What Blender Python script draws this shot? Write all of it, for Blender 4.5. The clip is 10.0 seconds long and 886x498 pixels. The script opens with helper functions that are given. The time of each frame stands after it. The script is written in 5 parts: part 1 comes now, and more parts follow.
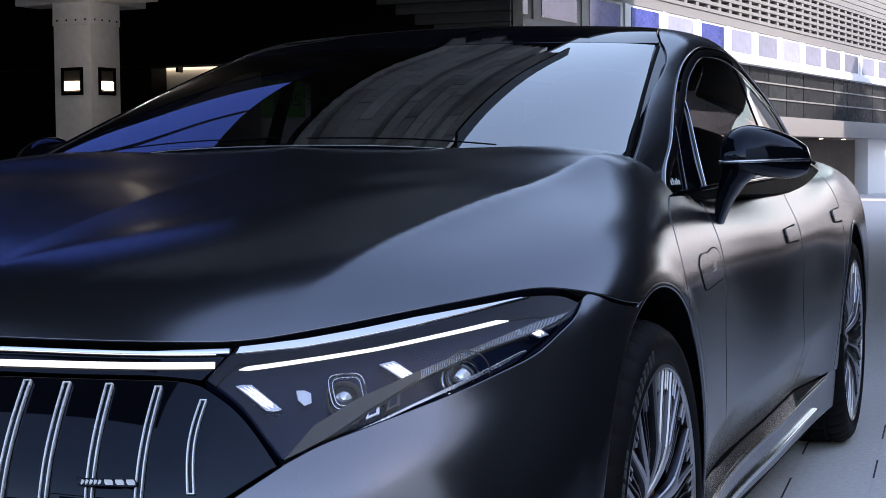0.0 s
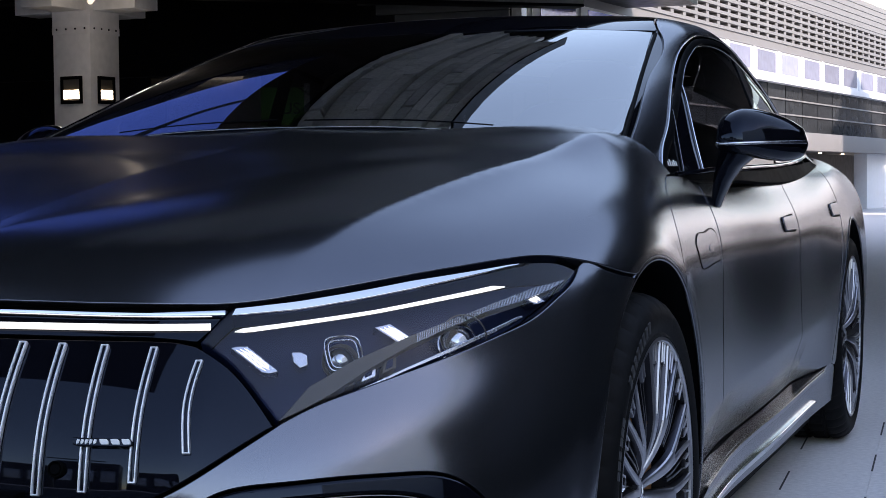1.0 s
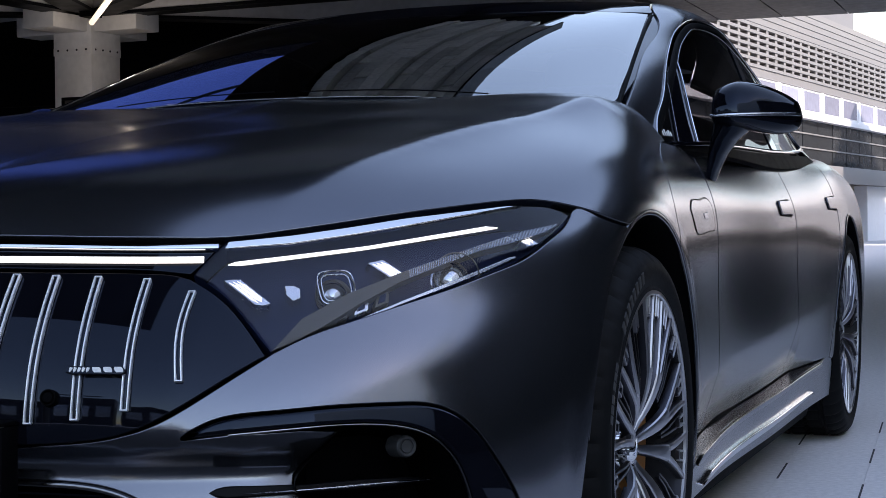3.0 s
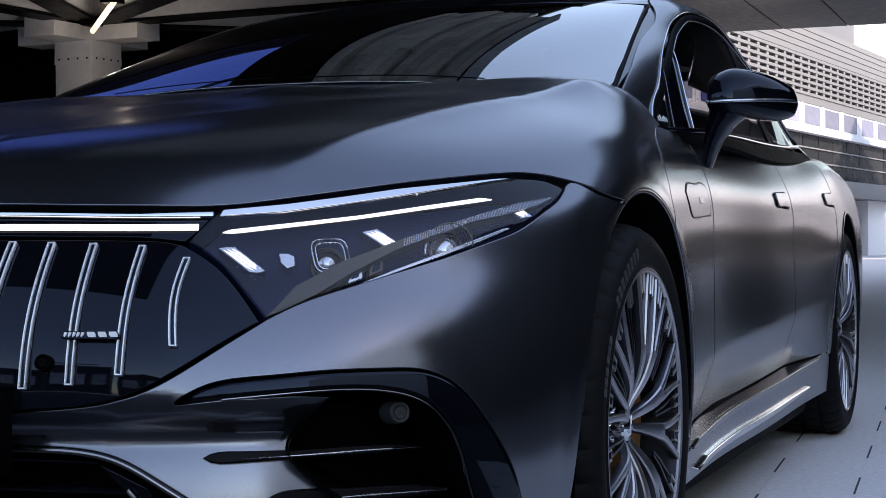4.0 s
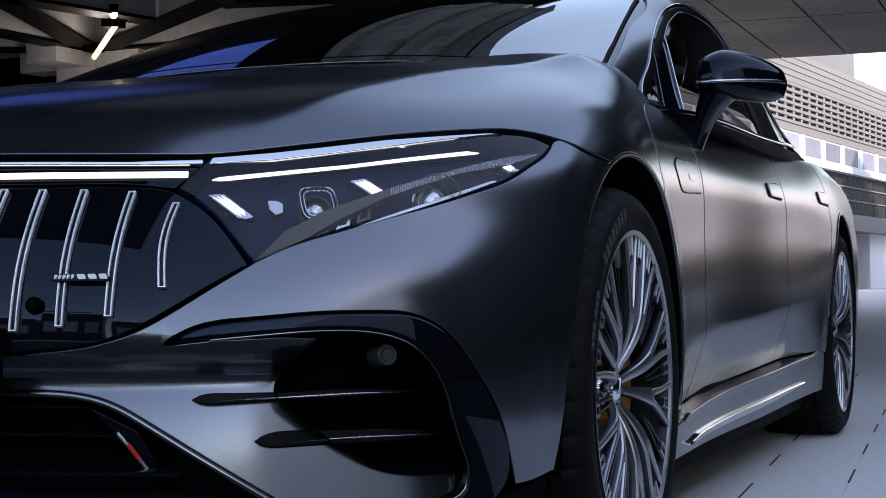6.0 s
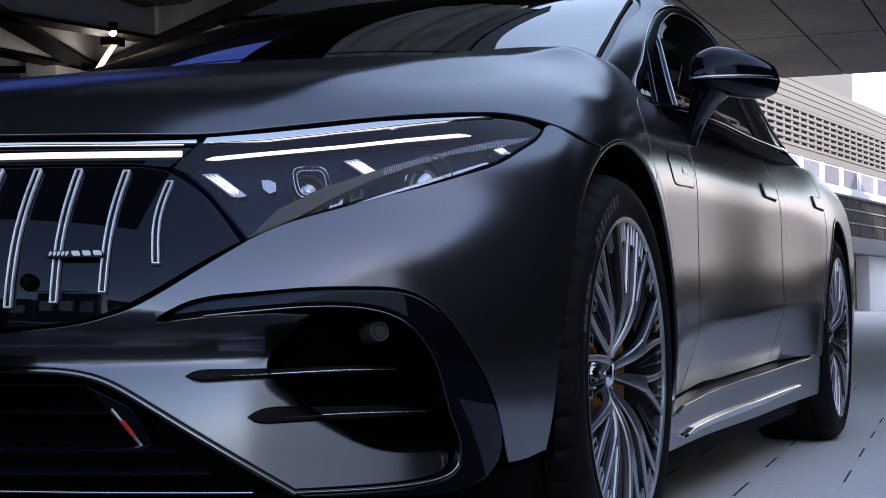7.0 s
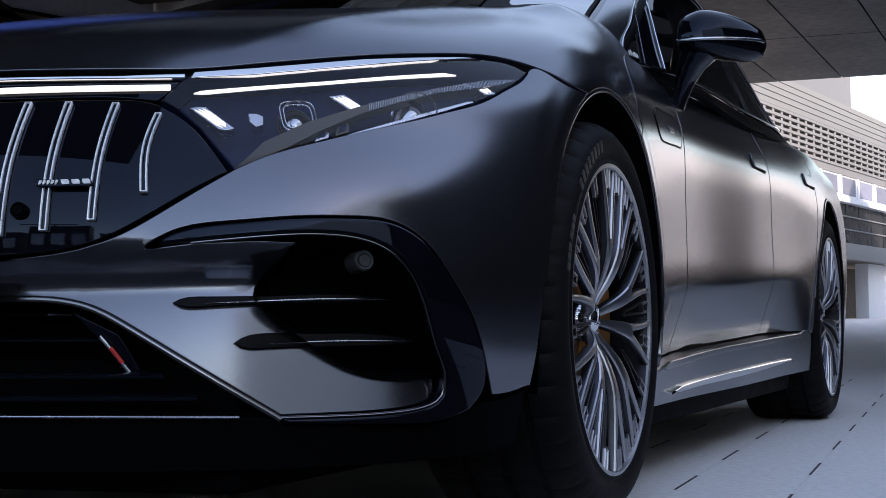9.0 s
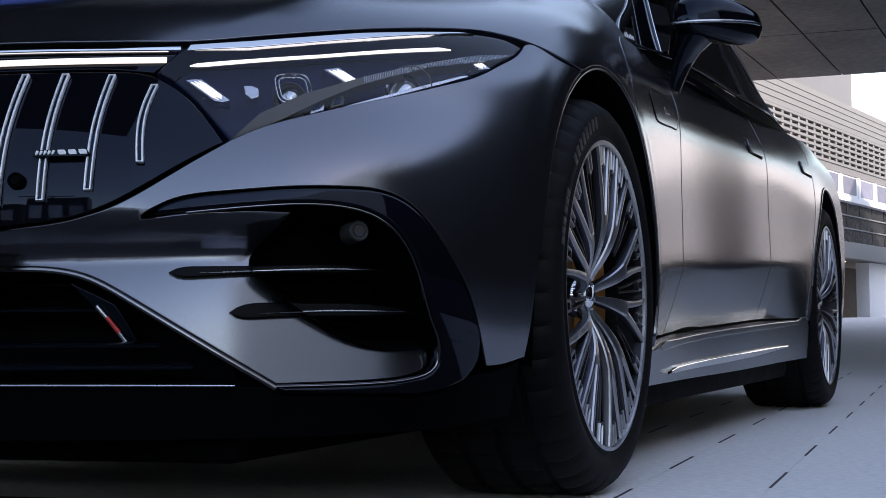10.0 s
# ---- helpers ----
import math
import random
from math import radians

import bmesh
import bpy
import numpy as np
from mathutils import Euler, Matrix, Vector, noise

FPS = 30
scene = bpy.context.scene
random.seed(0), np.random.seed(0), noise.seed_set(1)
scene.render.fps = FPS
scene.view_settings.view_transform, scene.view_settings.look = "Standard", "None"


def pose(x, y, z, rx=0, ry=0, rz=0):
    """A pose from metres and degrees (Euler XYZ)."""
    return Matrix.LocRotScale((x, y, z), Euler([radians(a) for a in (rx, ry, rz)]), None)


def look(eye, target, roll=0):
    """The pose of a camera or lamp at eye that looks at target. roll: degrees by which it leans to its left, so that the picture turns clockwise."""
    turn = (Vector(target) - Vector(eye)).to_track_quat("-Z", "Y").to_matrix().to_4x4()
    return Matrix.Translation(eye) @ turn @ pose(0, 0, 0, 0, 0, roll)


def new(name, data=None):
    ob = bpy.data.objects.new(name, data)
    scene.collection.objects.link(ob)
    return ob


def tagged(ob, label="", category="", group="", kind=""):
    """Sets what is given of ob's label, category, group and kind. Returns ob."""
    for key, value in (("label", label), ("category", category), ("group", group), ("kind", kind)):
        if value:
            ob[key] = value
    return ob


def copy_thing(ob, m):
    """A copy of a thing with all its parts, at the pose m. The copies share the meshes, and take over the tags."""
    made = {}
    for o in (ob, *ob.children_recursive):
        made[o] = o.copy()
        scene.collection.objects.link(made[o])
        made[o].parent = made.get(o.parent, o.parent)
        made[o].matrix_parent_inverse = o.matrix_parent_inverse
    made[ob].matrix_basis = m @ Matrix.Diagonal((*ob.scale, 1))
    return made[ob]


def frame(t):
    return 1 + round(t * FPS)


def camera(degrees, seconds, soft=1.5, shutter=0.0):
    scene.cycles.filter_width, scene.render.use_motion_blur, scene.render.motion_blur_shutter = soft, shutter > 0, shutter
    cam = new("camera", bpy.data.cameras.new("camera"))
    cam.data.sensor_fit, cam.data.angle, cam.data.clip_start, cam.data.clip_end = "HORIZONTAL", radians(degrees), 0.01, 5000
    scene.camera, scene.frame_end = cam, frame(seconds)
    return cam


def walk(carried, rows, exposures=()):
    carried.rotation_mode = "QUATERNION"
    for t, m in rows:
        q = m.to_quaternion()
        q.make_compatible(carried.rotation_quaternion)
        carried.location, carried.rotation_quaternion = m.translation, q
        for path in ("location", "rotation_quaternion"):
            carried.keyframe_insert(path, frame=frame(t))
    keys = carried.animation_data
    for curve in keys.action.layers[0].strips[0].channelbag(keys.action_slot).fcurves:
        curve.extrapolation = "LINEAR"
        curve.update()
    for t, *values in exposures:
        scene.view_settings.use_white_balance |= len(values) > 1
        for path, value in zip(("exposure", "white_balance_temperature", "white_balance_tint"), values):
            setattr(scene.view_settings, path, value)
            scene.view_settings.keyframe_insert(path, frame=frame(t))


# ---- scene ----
from mathutils import geometry
cam = camera(29.7, 10.0, soft=0.85)
PATH = [
    (0, (1.662, -2.959, 1.035), (0.966, -1.087, 0.93), -0.6),
    (0.5, (1.665, -2.961, 0.995), (0.969, -1.088, 0.901), -0.6),
    (1, (1.668, -2.962, 0.95), (0.972, -1.088, 0.868), -0.6),
    (1.5, (1.67, -2.963, 0.912), (0.974, -1.089, 0.841), -0.6),
    (2, (1.678, -2.966, 0.87), (0.981, -1.093, 0.811), -0.6),
    (2.5, (1.68, -2.968, 0.831), (0.983, -1.094, 0.785), -0.6),
    (4, (1.698, -2.978, 0.717), (0.999, -1.104, 0.705), -0.5),
    (4.5, (1.704, -2.981, 0.684), (1.004, -1.107, 0.682), -0.5),
    (5, (1.714, -2.988, 0.642), (1.013, -1.114, 0.655), -0.6),
    (5.5, (1.722, -2.991, 0.608), (1.02, -1.118, 0.632), -0.6),
    (7, (1.746, -3.006, 0.498), (1.044, -1.134, 0.569), -0.8),
    (7.5, (1.755, -3.012, 0.465), (1.052, -1.141, 0.545), -0.7),
    (8, (1.763, -3.017, 0.432), (1.06, -1.146, 0.515), -0.7),
    (8.5, (1.77, -3.022, 0.4), (1.068, -1.151, 0.486), -0.8),
    (9, (1.78, -3.029, 0.37), (1.078, -1.159, 0.458), -0.8),
    (9.5, (1.788, -3.034, 0.345), (1.085, -1.164, 0.434), -0.8),
    (10, (1.795, -3.039, 0.322), (1.091, -1.169, 0.412), -0.8),
]
EXPOSE = [(0.0, 1.99, 8000, 19), (10.0, 1.78, 8300, 19)]
walk(cam, [(t, look(eye, target, roll)) for t, eye, target, roll in PATH], EXPOSE)

# ---- light ----
SUN_UP, SUN_TURN = 30.0, 108.0
world = bpy.data.worlds.new("sky")
scene.world = world
world.use_nodes = True
wn, wl = world.node_tree.nodes, world.node_tree.links
sky = wn.new("ShaderNodeTexSky")
sky.sky_type, sky.sun_disc = "NISHITA", False
sky.sun_elevation, sky.sun_rotation = radians(SUN_UP), radians(SUN_TURN)
sky.ozone_density, sky.dust_density = 1.6, 0.3
wl.new(sky.outputs[0], wn["Background"].inputs["Color"])
wn["Background"].inputs["Strength"].default_value = 0.15
sun = new("sun", bpy.data.lights.new("sun", "SUN"))
sun.data.energy, sun.data.angle, sun.data.color = 1.6, radians(2.0), (0.99, 0.975, 1.0)
to_sun = Vector((math.sin(radians(SUN_TURN)) * math.cos(radians(SUN_UP)), math.cos(radians(SUN_TURN)) * math.cos(radians(SUN_UP)), math.sin(radians(SUN_UP))))
sun.matrix_world = look(to_sun * 60, (0, 0, 0))

# ---- materials ----
def material(name, base, rough=0.5, metal=0.0, grain=None, bump=None, coat=0.0, emit=None, spec=0.5, vary=0.0):
    """grain: (size, how much the colour varies, how much the gloss varies); bump: (size, height in metres)."""
    m = bpy.data.materials.new(name)
    m.use_nodes = True
    n, l = m.node_tree.nodes, m.node_tree.links
    b = n["Principled BSDF"]
    b.inputs["Base Color"].default_value = (*base, 1)
    b.inputs["Roughness"].default_value, b.inputs["Metallic"].default_value = rough, metal
    b.inputs["Coat Weight"].default_value, b.inputs["Specular IOR Level"].default_value = coat, spec
    b.inputs["Coat Roughness"].default_value = 0.03
    if emit:
        b.inputs["Emission Color"].default_value, b.inputs["Emission Strength"].default_value = (*emit[0], 1), emit[1]
    where = n.new("ShaderNodeTexCoord").outputs["Object"]
    colour = None
    if grain:
        big, fine = n.new("ShaderNodeTexNoise"), n.new("ShaderNodeTexNoise")
        for tex, k in ((big, 1.0), (fine, 14.0)):
            tex.inputs["Scale"].default_value, tex.inputs["Detail"].default_value = k / grain[0], 6
            l.new(where, tex.inputs["Vector"])
        add = n.new("ShaderNodeMath")
        add.operation = "ADD"
        l.new(big.outputs["Fac"], add.inputs[0]), l.new(fine.outputs["Fac"], add.inputs[1])
        ramp = n.new("ShaderNodeMapRange")
        ramp.inputs["From Min"].default_value, ramp.inputs["From Max"].default_value = 0.6, 1.4
        ramp.inputs["To Min"].default_value, ramp.inputs["To Max"].default_value = 1 - grain[1], 1 + grain[1]
        l.new(add.outputs[0], ramp.inputs["Value"])
        mix = n.new("ShaderNodeMix")
        mix.data_type, mix.blend_type = "RGBA", "MULTIPLY"
        mix.inputs["Factor"].default_value = 1
        mix.inputs["A"].default_value = (*base, 1)
        l.new(ramp.outputs[0], mix.inputs["B"]), l.new(mix.outputs["Result"], b.inputs["Base Color"])
        colour = mix
        r2 = n.new("ShaderNodeMapRange")
        r2.inputs["From Min"].default_value, r2.inputs["From Max"].default_value = 0.6, 1.4
        r2.inputs["To Min"].default_value, r2.inputs["To Max"].default_value = max(0.0, rough - grain[2]), min(1.0, rough + grain[2])
        l.new(add.outputs[0], r2.inputs["Value"]), l.new(r2.outputs[0], b.inputs["Roughness"])
    if vary:
        info, r3 = n.new("ShaderNodeObjectInfo"), n.new("ShaderNodeMapRange")
        r3.inputs["To Min"].default_value, r3.inputs["To Max"].default_value = 1 - vary, 1 + vary
        l.new(info.outputs["Random"], r3.inputs["Value"])
        mix = n.new("ShaderNodeMix")
        mix.data_type, mix.blend_type = "RGBA", "MULTIPLY"
        mix.inputs["Factor"].default_value = 1
        mix.inputs["A"].default_value = (*base, 1)
        if colour:
            l.new(colour.outputs["Result"], mix.inputs["A"])
        l.new(r3.outputs[0], mix.inputs["B"]), l.new(mix.outputs["Result"], b.inputs["Base Color"])
    if bump:
        tex, bp = n.new("ShaderNodeTexNoise"), n.new("ShaderNodeBump")
        tex.inputs["Scale"].default_value, tex.inputs["Detail"].default_value = 1 / bump[0], 8
        bp.inputs["Distance"].default_value = bump[1]
        l.new(where, tex.inputs["Vector"]), l.new(tex.outputs["Fac"], bp.inputs["Height"]), l.new(bp.outputs["Normal"], b.inputs["Normal"])
    return m


def glass(name, tint, rough=0.0, gloss=1.0, ior=1.5):
    """A thin pane: see-through in its tint, with a mirror's gloss by Fresnel."""
    m = bpy.data.materials.new(name)
    m.use_nodes = True
    n, l = m.node_tree.nodes, m.node_tree.links
    n.remove(n["Principled BSDF"])
    clear, shine, mix, fr = n.new("ShaderNodeBsdfTransparent"), n.new("ShaderNodeBsdfGlossy"), n.new("ShaderNodeMixShader"), n.new("ShaderNodeLayerWeight")
    clear.inputs["Color"].default_value = (*tint, 1)
    shine.inputs["Color"].default_value = (gloss, gloss, gloss, 1)
    shine.inputs["Roughness"].default_value = rough
    fr.inputs["Blend"].default_value = 0.5
    face = ((ior - 1) / (ior + 1)) ** 2
    power, scale = n.new("ShaderNodeMath"), n.new("ShaderNodeMath")
    power.operation, scale.operation = "POWER", "MULTIPLY_ADD"
    power.inputs[1].default_value, scale.inputs[1].default_value, scale.inputs[2].default_value = 5.0, 1 - face, face
    l.new(fr.outputs["Facing"], power.inputs[0]), l.new(power.outputs[0], scale.inputs[0])
    l.new(scale.outputs[0], mix.inputs["Fac"]), l.new(clear.outputs[0], mix.inputs[1]), l.new(shine.outputs[0], mix.inputs[2])
    l.new(mix.outputs[0], n["Material Output"].inputs["Surface"])
    return m


PAINT = material("satin_grey_paint", (0.170, 0.176, 0.200), 0.19, 0.95, grain=(0.9, 0.015, 0.006))
# bluish base and gloss tint add the sky's reflected blue to plain black
GLOSS = material("gloss_black", (0.003, 0.0033, 0.0055), 0.03, 0.0, grain=(0.3, 0.2, 0.01), spec=0.3)
GLOSS.node_tree.nodes["Principled BSDF"].inputs["Specular Tint"].default_value = (0.6, 0.74, 1.0, 1)
DARKCHROME = material("dark_chrome", (0.24, 0.235, 0.24), 0.16, 1.0, grain=(0.1, 0.05, 0.03))
BLACK = material("black_plastic", (0.0025, 0.0025, 0.003), 0.5, 0.0, grain=(0.05, 0.25, 0.08), bump=(0.002, 0.0002), spec=0.012)
SLAT = material("satin_black_slat", (0.004, 0.004, 0.005), 0.3, 0.0, grain=(0.05, 0.2, 0.05), spec=0.06)
CHROME = material("chrome", (0.82, 0.83, 0.85), 0.07, 1.0, grain=(0.1, 0.03, 0.03))
SATIN = material("satin_silver", (0.55, 0.56, 0.6), 0.25, 1.0, grain=(0.06, 0.06, 0.05))
ALLOY = material("machined_alloy", (0.46, 0.455, 0.48), 0.34, 1.0, grain=(0.2, 0.05, 0.03))
BARSILVER = material("bright_bar_silver", (0.92, 0.92, 0.94), 0.52, 1.0, grain=(0.05, 0.04, 0.04))
ALLOYDARK = material("dark_alloy", (0.022, 0.022, 0.026), 0.35, 0.9, grain=(0.05, 0.1, 0.06))
ALLOYSIDE = material("dark_alloy_flank", (0.075, 0.075, 0.09), 0.36, 1.0, grain=(0.05, 0.1, 0.06))
TYREMARK = material("raised_tyre_marks", (0.035, 0.035, 0.036), 0.5, 0.0, grain=(0.08, 0.2, 0.08), spec=0.3)
RUBBER = material("tyre_rubber", (0.006, 0.006, 0.0065), 0.62, 0.0, grain=(0.08, 0.3, 0.08), bump=(0.004, 0.0003), spec=0.10)
BRONZE = material("bronze_caliper", (0.75, 0.30, 0.07), 0.4, 0.2, grain=(0.05, 0.1, 0.05))
DISC = material("brake_steel", (0.35, 0.34, 0.34), 0.32, 1.0, grain=(0.02, 0.15, 0.08))
LIGHT = material("white_led", (0.9, 0.92, 0.95), 0.3, emit=((0.93, 0.97, 1.0), 0.3))
# navy housing: the blue sky mirrored by the cover, put into the colour
LAMPBACK = material("lamp_housing_sky_tint", (0.010, 0.017, 0.048), 0.4, 0.0, grain=(0.4, 0.1, 0.03), spec=0.06)
LAMPGREY = material("lamp_reflector_grey", (0.065, 0.055, 0.045), 0.5, 0.1, grain=(0.3, 0.08, 0.05))
LENS = material("lamp_lens", (0.5, 0.51, 0.55), 0.14, 0.9, grain=(0.02, 0.1, 0.02))
RED = material("red_trim", (0.55, 0.02, 0.02), 0.25, coat=0.4, grain=(0.05, 0.1, 0.05))
WHITE = material("plate_white", (0.75, 0.75, 0.74), 0.35, grain=(0.1, 0.04, 0.04))
CLEAR = glass("clear_lamp_cover", (0.93, 0.94, 0.96), ior=1.4)
SCREEN = glass("windscreen_glass", (0.34, 0.35, 0.37), ior=4.0)
DARKGLASS = glass("tinted_glass", (0.50, 0.50, 0.52), gloss=0.4, ior=1.35)
MIRROR = material("mirror_glass", (0.85, 0.85, 0.87), 0.01, 1.0)
TRIMDARK = material("dark_cabin", (0.005, 0.005, 0.006), 0.7, grain=(0.1, 0.2, 0.1), bump=(0.003, 0.0003))

# ---- building tools ----
X0 = 0.03  # the car's middle plane
VIEWS = {
    "Q": (((0.70711, 0.70711, 0), (0, 0, 1)), (-0.70711, 0.70711, 0)),  # from the front left corner: along, up
    "F": (((1, 0, 0), (0, 0, 1)), (0, 1, 0)),  # from the front: x, z
    "S": (((0, 1, 0), (0, 0, 1)), (-1, 0, 0)),  # from the car's left: y, z
    "P": (((1, 0, 0), (0, 1, 0)), (0, 0, -1)),  # from above: x, y
}


def smooth_line(pts, step=0.012, bend=True):
    """A line through the places, at even steps; bend: a smooth one."""
    p = np.array(pts, float)
    k = np.concatenate([[0], np.cumsum(np.linalg.norm(np.diff(p, axis=0), axis=1))])
    t = np.linspace(0, k[-1], max(2, int(k[-1] / step) + 1))
    if bend and len(p) > 2:
        return spline_basis(k, t) @ p
    return np.stack([np.interp(t, k, p[:, i]) for i in range(p.shape[1])], 1)


def drawn(skin, view, pts, bend=True, step=0.012):
    """(u, v) of a line drawn on the sheet in one of the views; "UV" takes sheet places."""
    if view == "UV":
        return np.array(pts, float)
    return skin.find(VIEWS[view][0], smooth_line(pts, step, bend), VIEWS[view][1])


def outline(skin, *lines):
    uv = np.concatenate([drawn(skin, *line) for line in lines])
    keep = [0]
    for i in range(1, len(uv)):
        if np.linalg.norm(uv[i] - uv[keep[-1]]) > 2e-3:
            keep.append(i)
    uv = uv[keep]
    return uv[:-1] if np.linalg.norm(uv[0] - uv[-1]) < 2e-3 else uv


def inside(p, poly):
    x, y = p[:, 0], p[:, 1]
    r = np.zeros(len(p), bool)
    for (ax, ay), (bx, by) in zip(poly, np.roll(poly, -1, axis=0)):
        if ay != by:
            r ^= ((ay > y) != (by > y)) & (x < (bx - ax) * (y - ay) / (by - ay) + ax)
    return r


def near(p, poly):
    a, b = poly, np.roll(poly, -1, axis=0)
    d = np.full(len(p), 9.0)
    for i in range(len(a)):
        ab = b[i] - a[i]
        t = np.clip(((p - a[i]) @ ab) / max(ab @ ab, 1e-12), 0, 1)
        d = np.minimum(d, np.linalg.norm(p - a[i] - t[:, None] * ab, axis=1))
    return d


def unit(a):
    return a / np.maximum(np.linalg.norm(a, axis=1), 1e-9)[:, None]


def trim(skin, loop, holes=(), step=0.022, lift=0.0, push=None, gap=0.0018, edge=0.0022, depth=0.015, middle=False):
    """A panel cut out of a sheet, with rounded edges that turn in by depth. push(places): how far each place stands out."""
    loops = [np.asarray(loop)] + [np.asarray(h) for h in holes]
    lo, hi = loops[0].min(0), loops[0].max(0)
    gx, gy = np.meshgrid(np.arange(lo[0], hi[0], step), np.arange(lo[1], hi[1], step))
    gx[1::2] += step / 2
    p = np.stack([gx.ravel(), gy.ravel()], 1)
    ok = inside(p, loops[0])
    p = p[ok]
    p = p[near(p, loops[0]) > step * 0.45]
    for h in loops[1:]:
        p = p[~inside(p, h)]
        p = p[near(p, h) > step * 0.45]
    pts, edges = [], []
    for q in loops:
        n0 = len(pts)
        pts += [Vector(a) for a in q]
        edges += [(n0 + i, n0 + (i + 1) % len(q)) for i in range(len(q))]
    pts += [Vector(a) for a in p]
    got = geometry.delaunay_2d_cdt(pts, edges, [], 0, 1e-6)
    uv = np.array([tuple(a) for a in got[0]])
    tri = np.array([f for f in got[2] if len(f) == 3])
    c = uv[tri].mean(1)
    ok = inside(c, loops[0])
    for h in loops[1:]:
        ok &= ~inside(c, h)
    tri = tri[ok]
    a, b, d = uv[tri[:, 0]], uv[tri[:, 1]], uv[tri[:, 2]]
    area = (b[:, 0] - a[:, 0]) * (d[:, 1] - a[:, 1]) - (b[:, 1] - a[:, 1]) * (d[:, 0] - a[:, 0])
    tri = np.where((area < 0)[:, None], tri[:, ::-1], tri)
    used = np.unique(tri)
    back = np.full(len(uv), -1)
    back[used] = np.arange(len(used))
    tri, uv = back[tri], uv[used]
    v, n = skin.at(uv[:, 0], uv[:, 1]), skin.normal(uv[:, 0], uv[:, 1])
    v = v + n * (lift + (push(v) if push else np.zeros(len(v))))[:, None]
    if push:
        acc = np.zeros_like(v)
        fn = np.cross(v[tri[:, 1]] - v[tri[:, 0]], v[tri[:, 2]] - v[tri[:, 0]])
        for k in range(3):
            np.add.at(acc, tri[:, k], fn)
        n = unit(acc)
    if middle:
        mid = abs(v[:, 0] - X0) < 2e-3
        v[mid, 0], n[mid, 0] = X0, 0
        n = unit(n)
    count = {}
    for t in tri:
        for i in range(3):
            e = (t[i], t[(i + 1) % 3])
            count[tuple(sorted(e))] = None if tuple(sorted(e)) in count else e
    rim = np.array([e for e in count.values() if e is not None])
    if middle:
        rim = rim[~((v[rim[:, 0], 0] < X0 + 2e-3) & (v[rim[:, 1], 0] < X0 + 2e-3))]
    out = np.zeros_like(v)
    o = np.cross(unit(v[rim[:, 1]] - v[rim[:, 0]]), n[rim[:, 0]])
    np.add.at(out, rim[:, 0], o), np.add.at(out, rim[:, 1], o)
    out = unit(out)
    if middle:
        out[abs(v[:, 0] - X0) < 2e-3, 0] = 0
    ids = np.unique(rim)
    v[ids] -= out[ids] * (gap + edge)
    ring = np.full(len(v), -1)
    ring[ids] = np.arange(len(ids))
    vs, ns, fs = [v], [n], [tuple(t) for t in tri]
    base, m = len(v), len(ids)
    steps = ((0, 0, 0.0), (0.7, 0.3, 0.5), (1, 1, 1.0), (1, 1 + depth / edge, 1.0))
    for k, (so, sd, w) in enumerate(steps):
        vs.append(v[ids] + edge * (so * out[ids] - sd * n[ids]))
        ns.append(unit((1 - w) * n[ids] + w * out[ids] + 1e-9))
    for i, j in ring[rim]:
        for k in range(len(steps) - 1):
            r0, r1 = base + k * m, base + (k + 1) * m
            fs.append((r0 + j, r0 + i, r1 + i, r1 + j))
    return np.concatenate(vs), fs, np.concatenate(ns)


def flip(made):
    v, f, n = made
    return v * [-1, 1, 1] + [2 * X0, 0, 0], [t[::-1] for t in f], (None if n is None else n * [-1, 1, 1])


def both(made):
    """The panel and its mirror image in one."""
    v, f, n = made
    v2, f2, n2 = flip(made)
    return np.concatenate([v, v2]), f + [tuple(i + len(v) for i in t) for t in f2], (None if n is None else np.concatenate([n, n2]))


def merge(*made):
    vs, fs, k = [], [], 0
    for v, f, *_ in made:
        vs.append(np.asarray(v, float)), fs.extend(tuple(i + k for i in t) for t in f)
        k += len(v)
    return np.concatenate(vs), fs, None


def part(name, made, mat, parent=None, label="", angle=35, matrix=None):
    """Links (places, faces, normals) as one mesh object under its thing or part."""
    v, f, n = made
    me = bpy.data.meshes.new(name)
    me.from_pydata([tuple(a) for a in v], [], [tuple(int(i) for i in t) for t in f])
    me.polygons.foreach_set("use_smooth", [True] * len(me.polygons))
    if n is not None:
        me.normals_split_custom_set_from_vertices([tuple(a) for a in n])
    else:
        bm = bmesh.new()
        bm.from_mesh(me)
        bmesh.ops.recalc_face_normals(bm, faces=bm.faces)
        for e in bm.edges:
            e.smooth = len(e.link_faces) == 2 and e.calc_face_angle(0) < radians(angle)
        bm.to_mesh(me)
        bm.free()
    me.materials.append(mat)
    ob = new(name, me)
    if parent:
        ob.parent = parent
    if matrix is not None:
        ob.matrix_basis = matrix
    return tagged(ob, label)


def pair(name, made, mat, parent, label="", kids=()):
    """The same part on the left and on the right side of the car."""
    return part(name, made, mat, parent, label), part(name, flip(made), mat, parent, label)


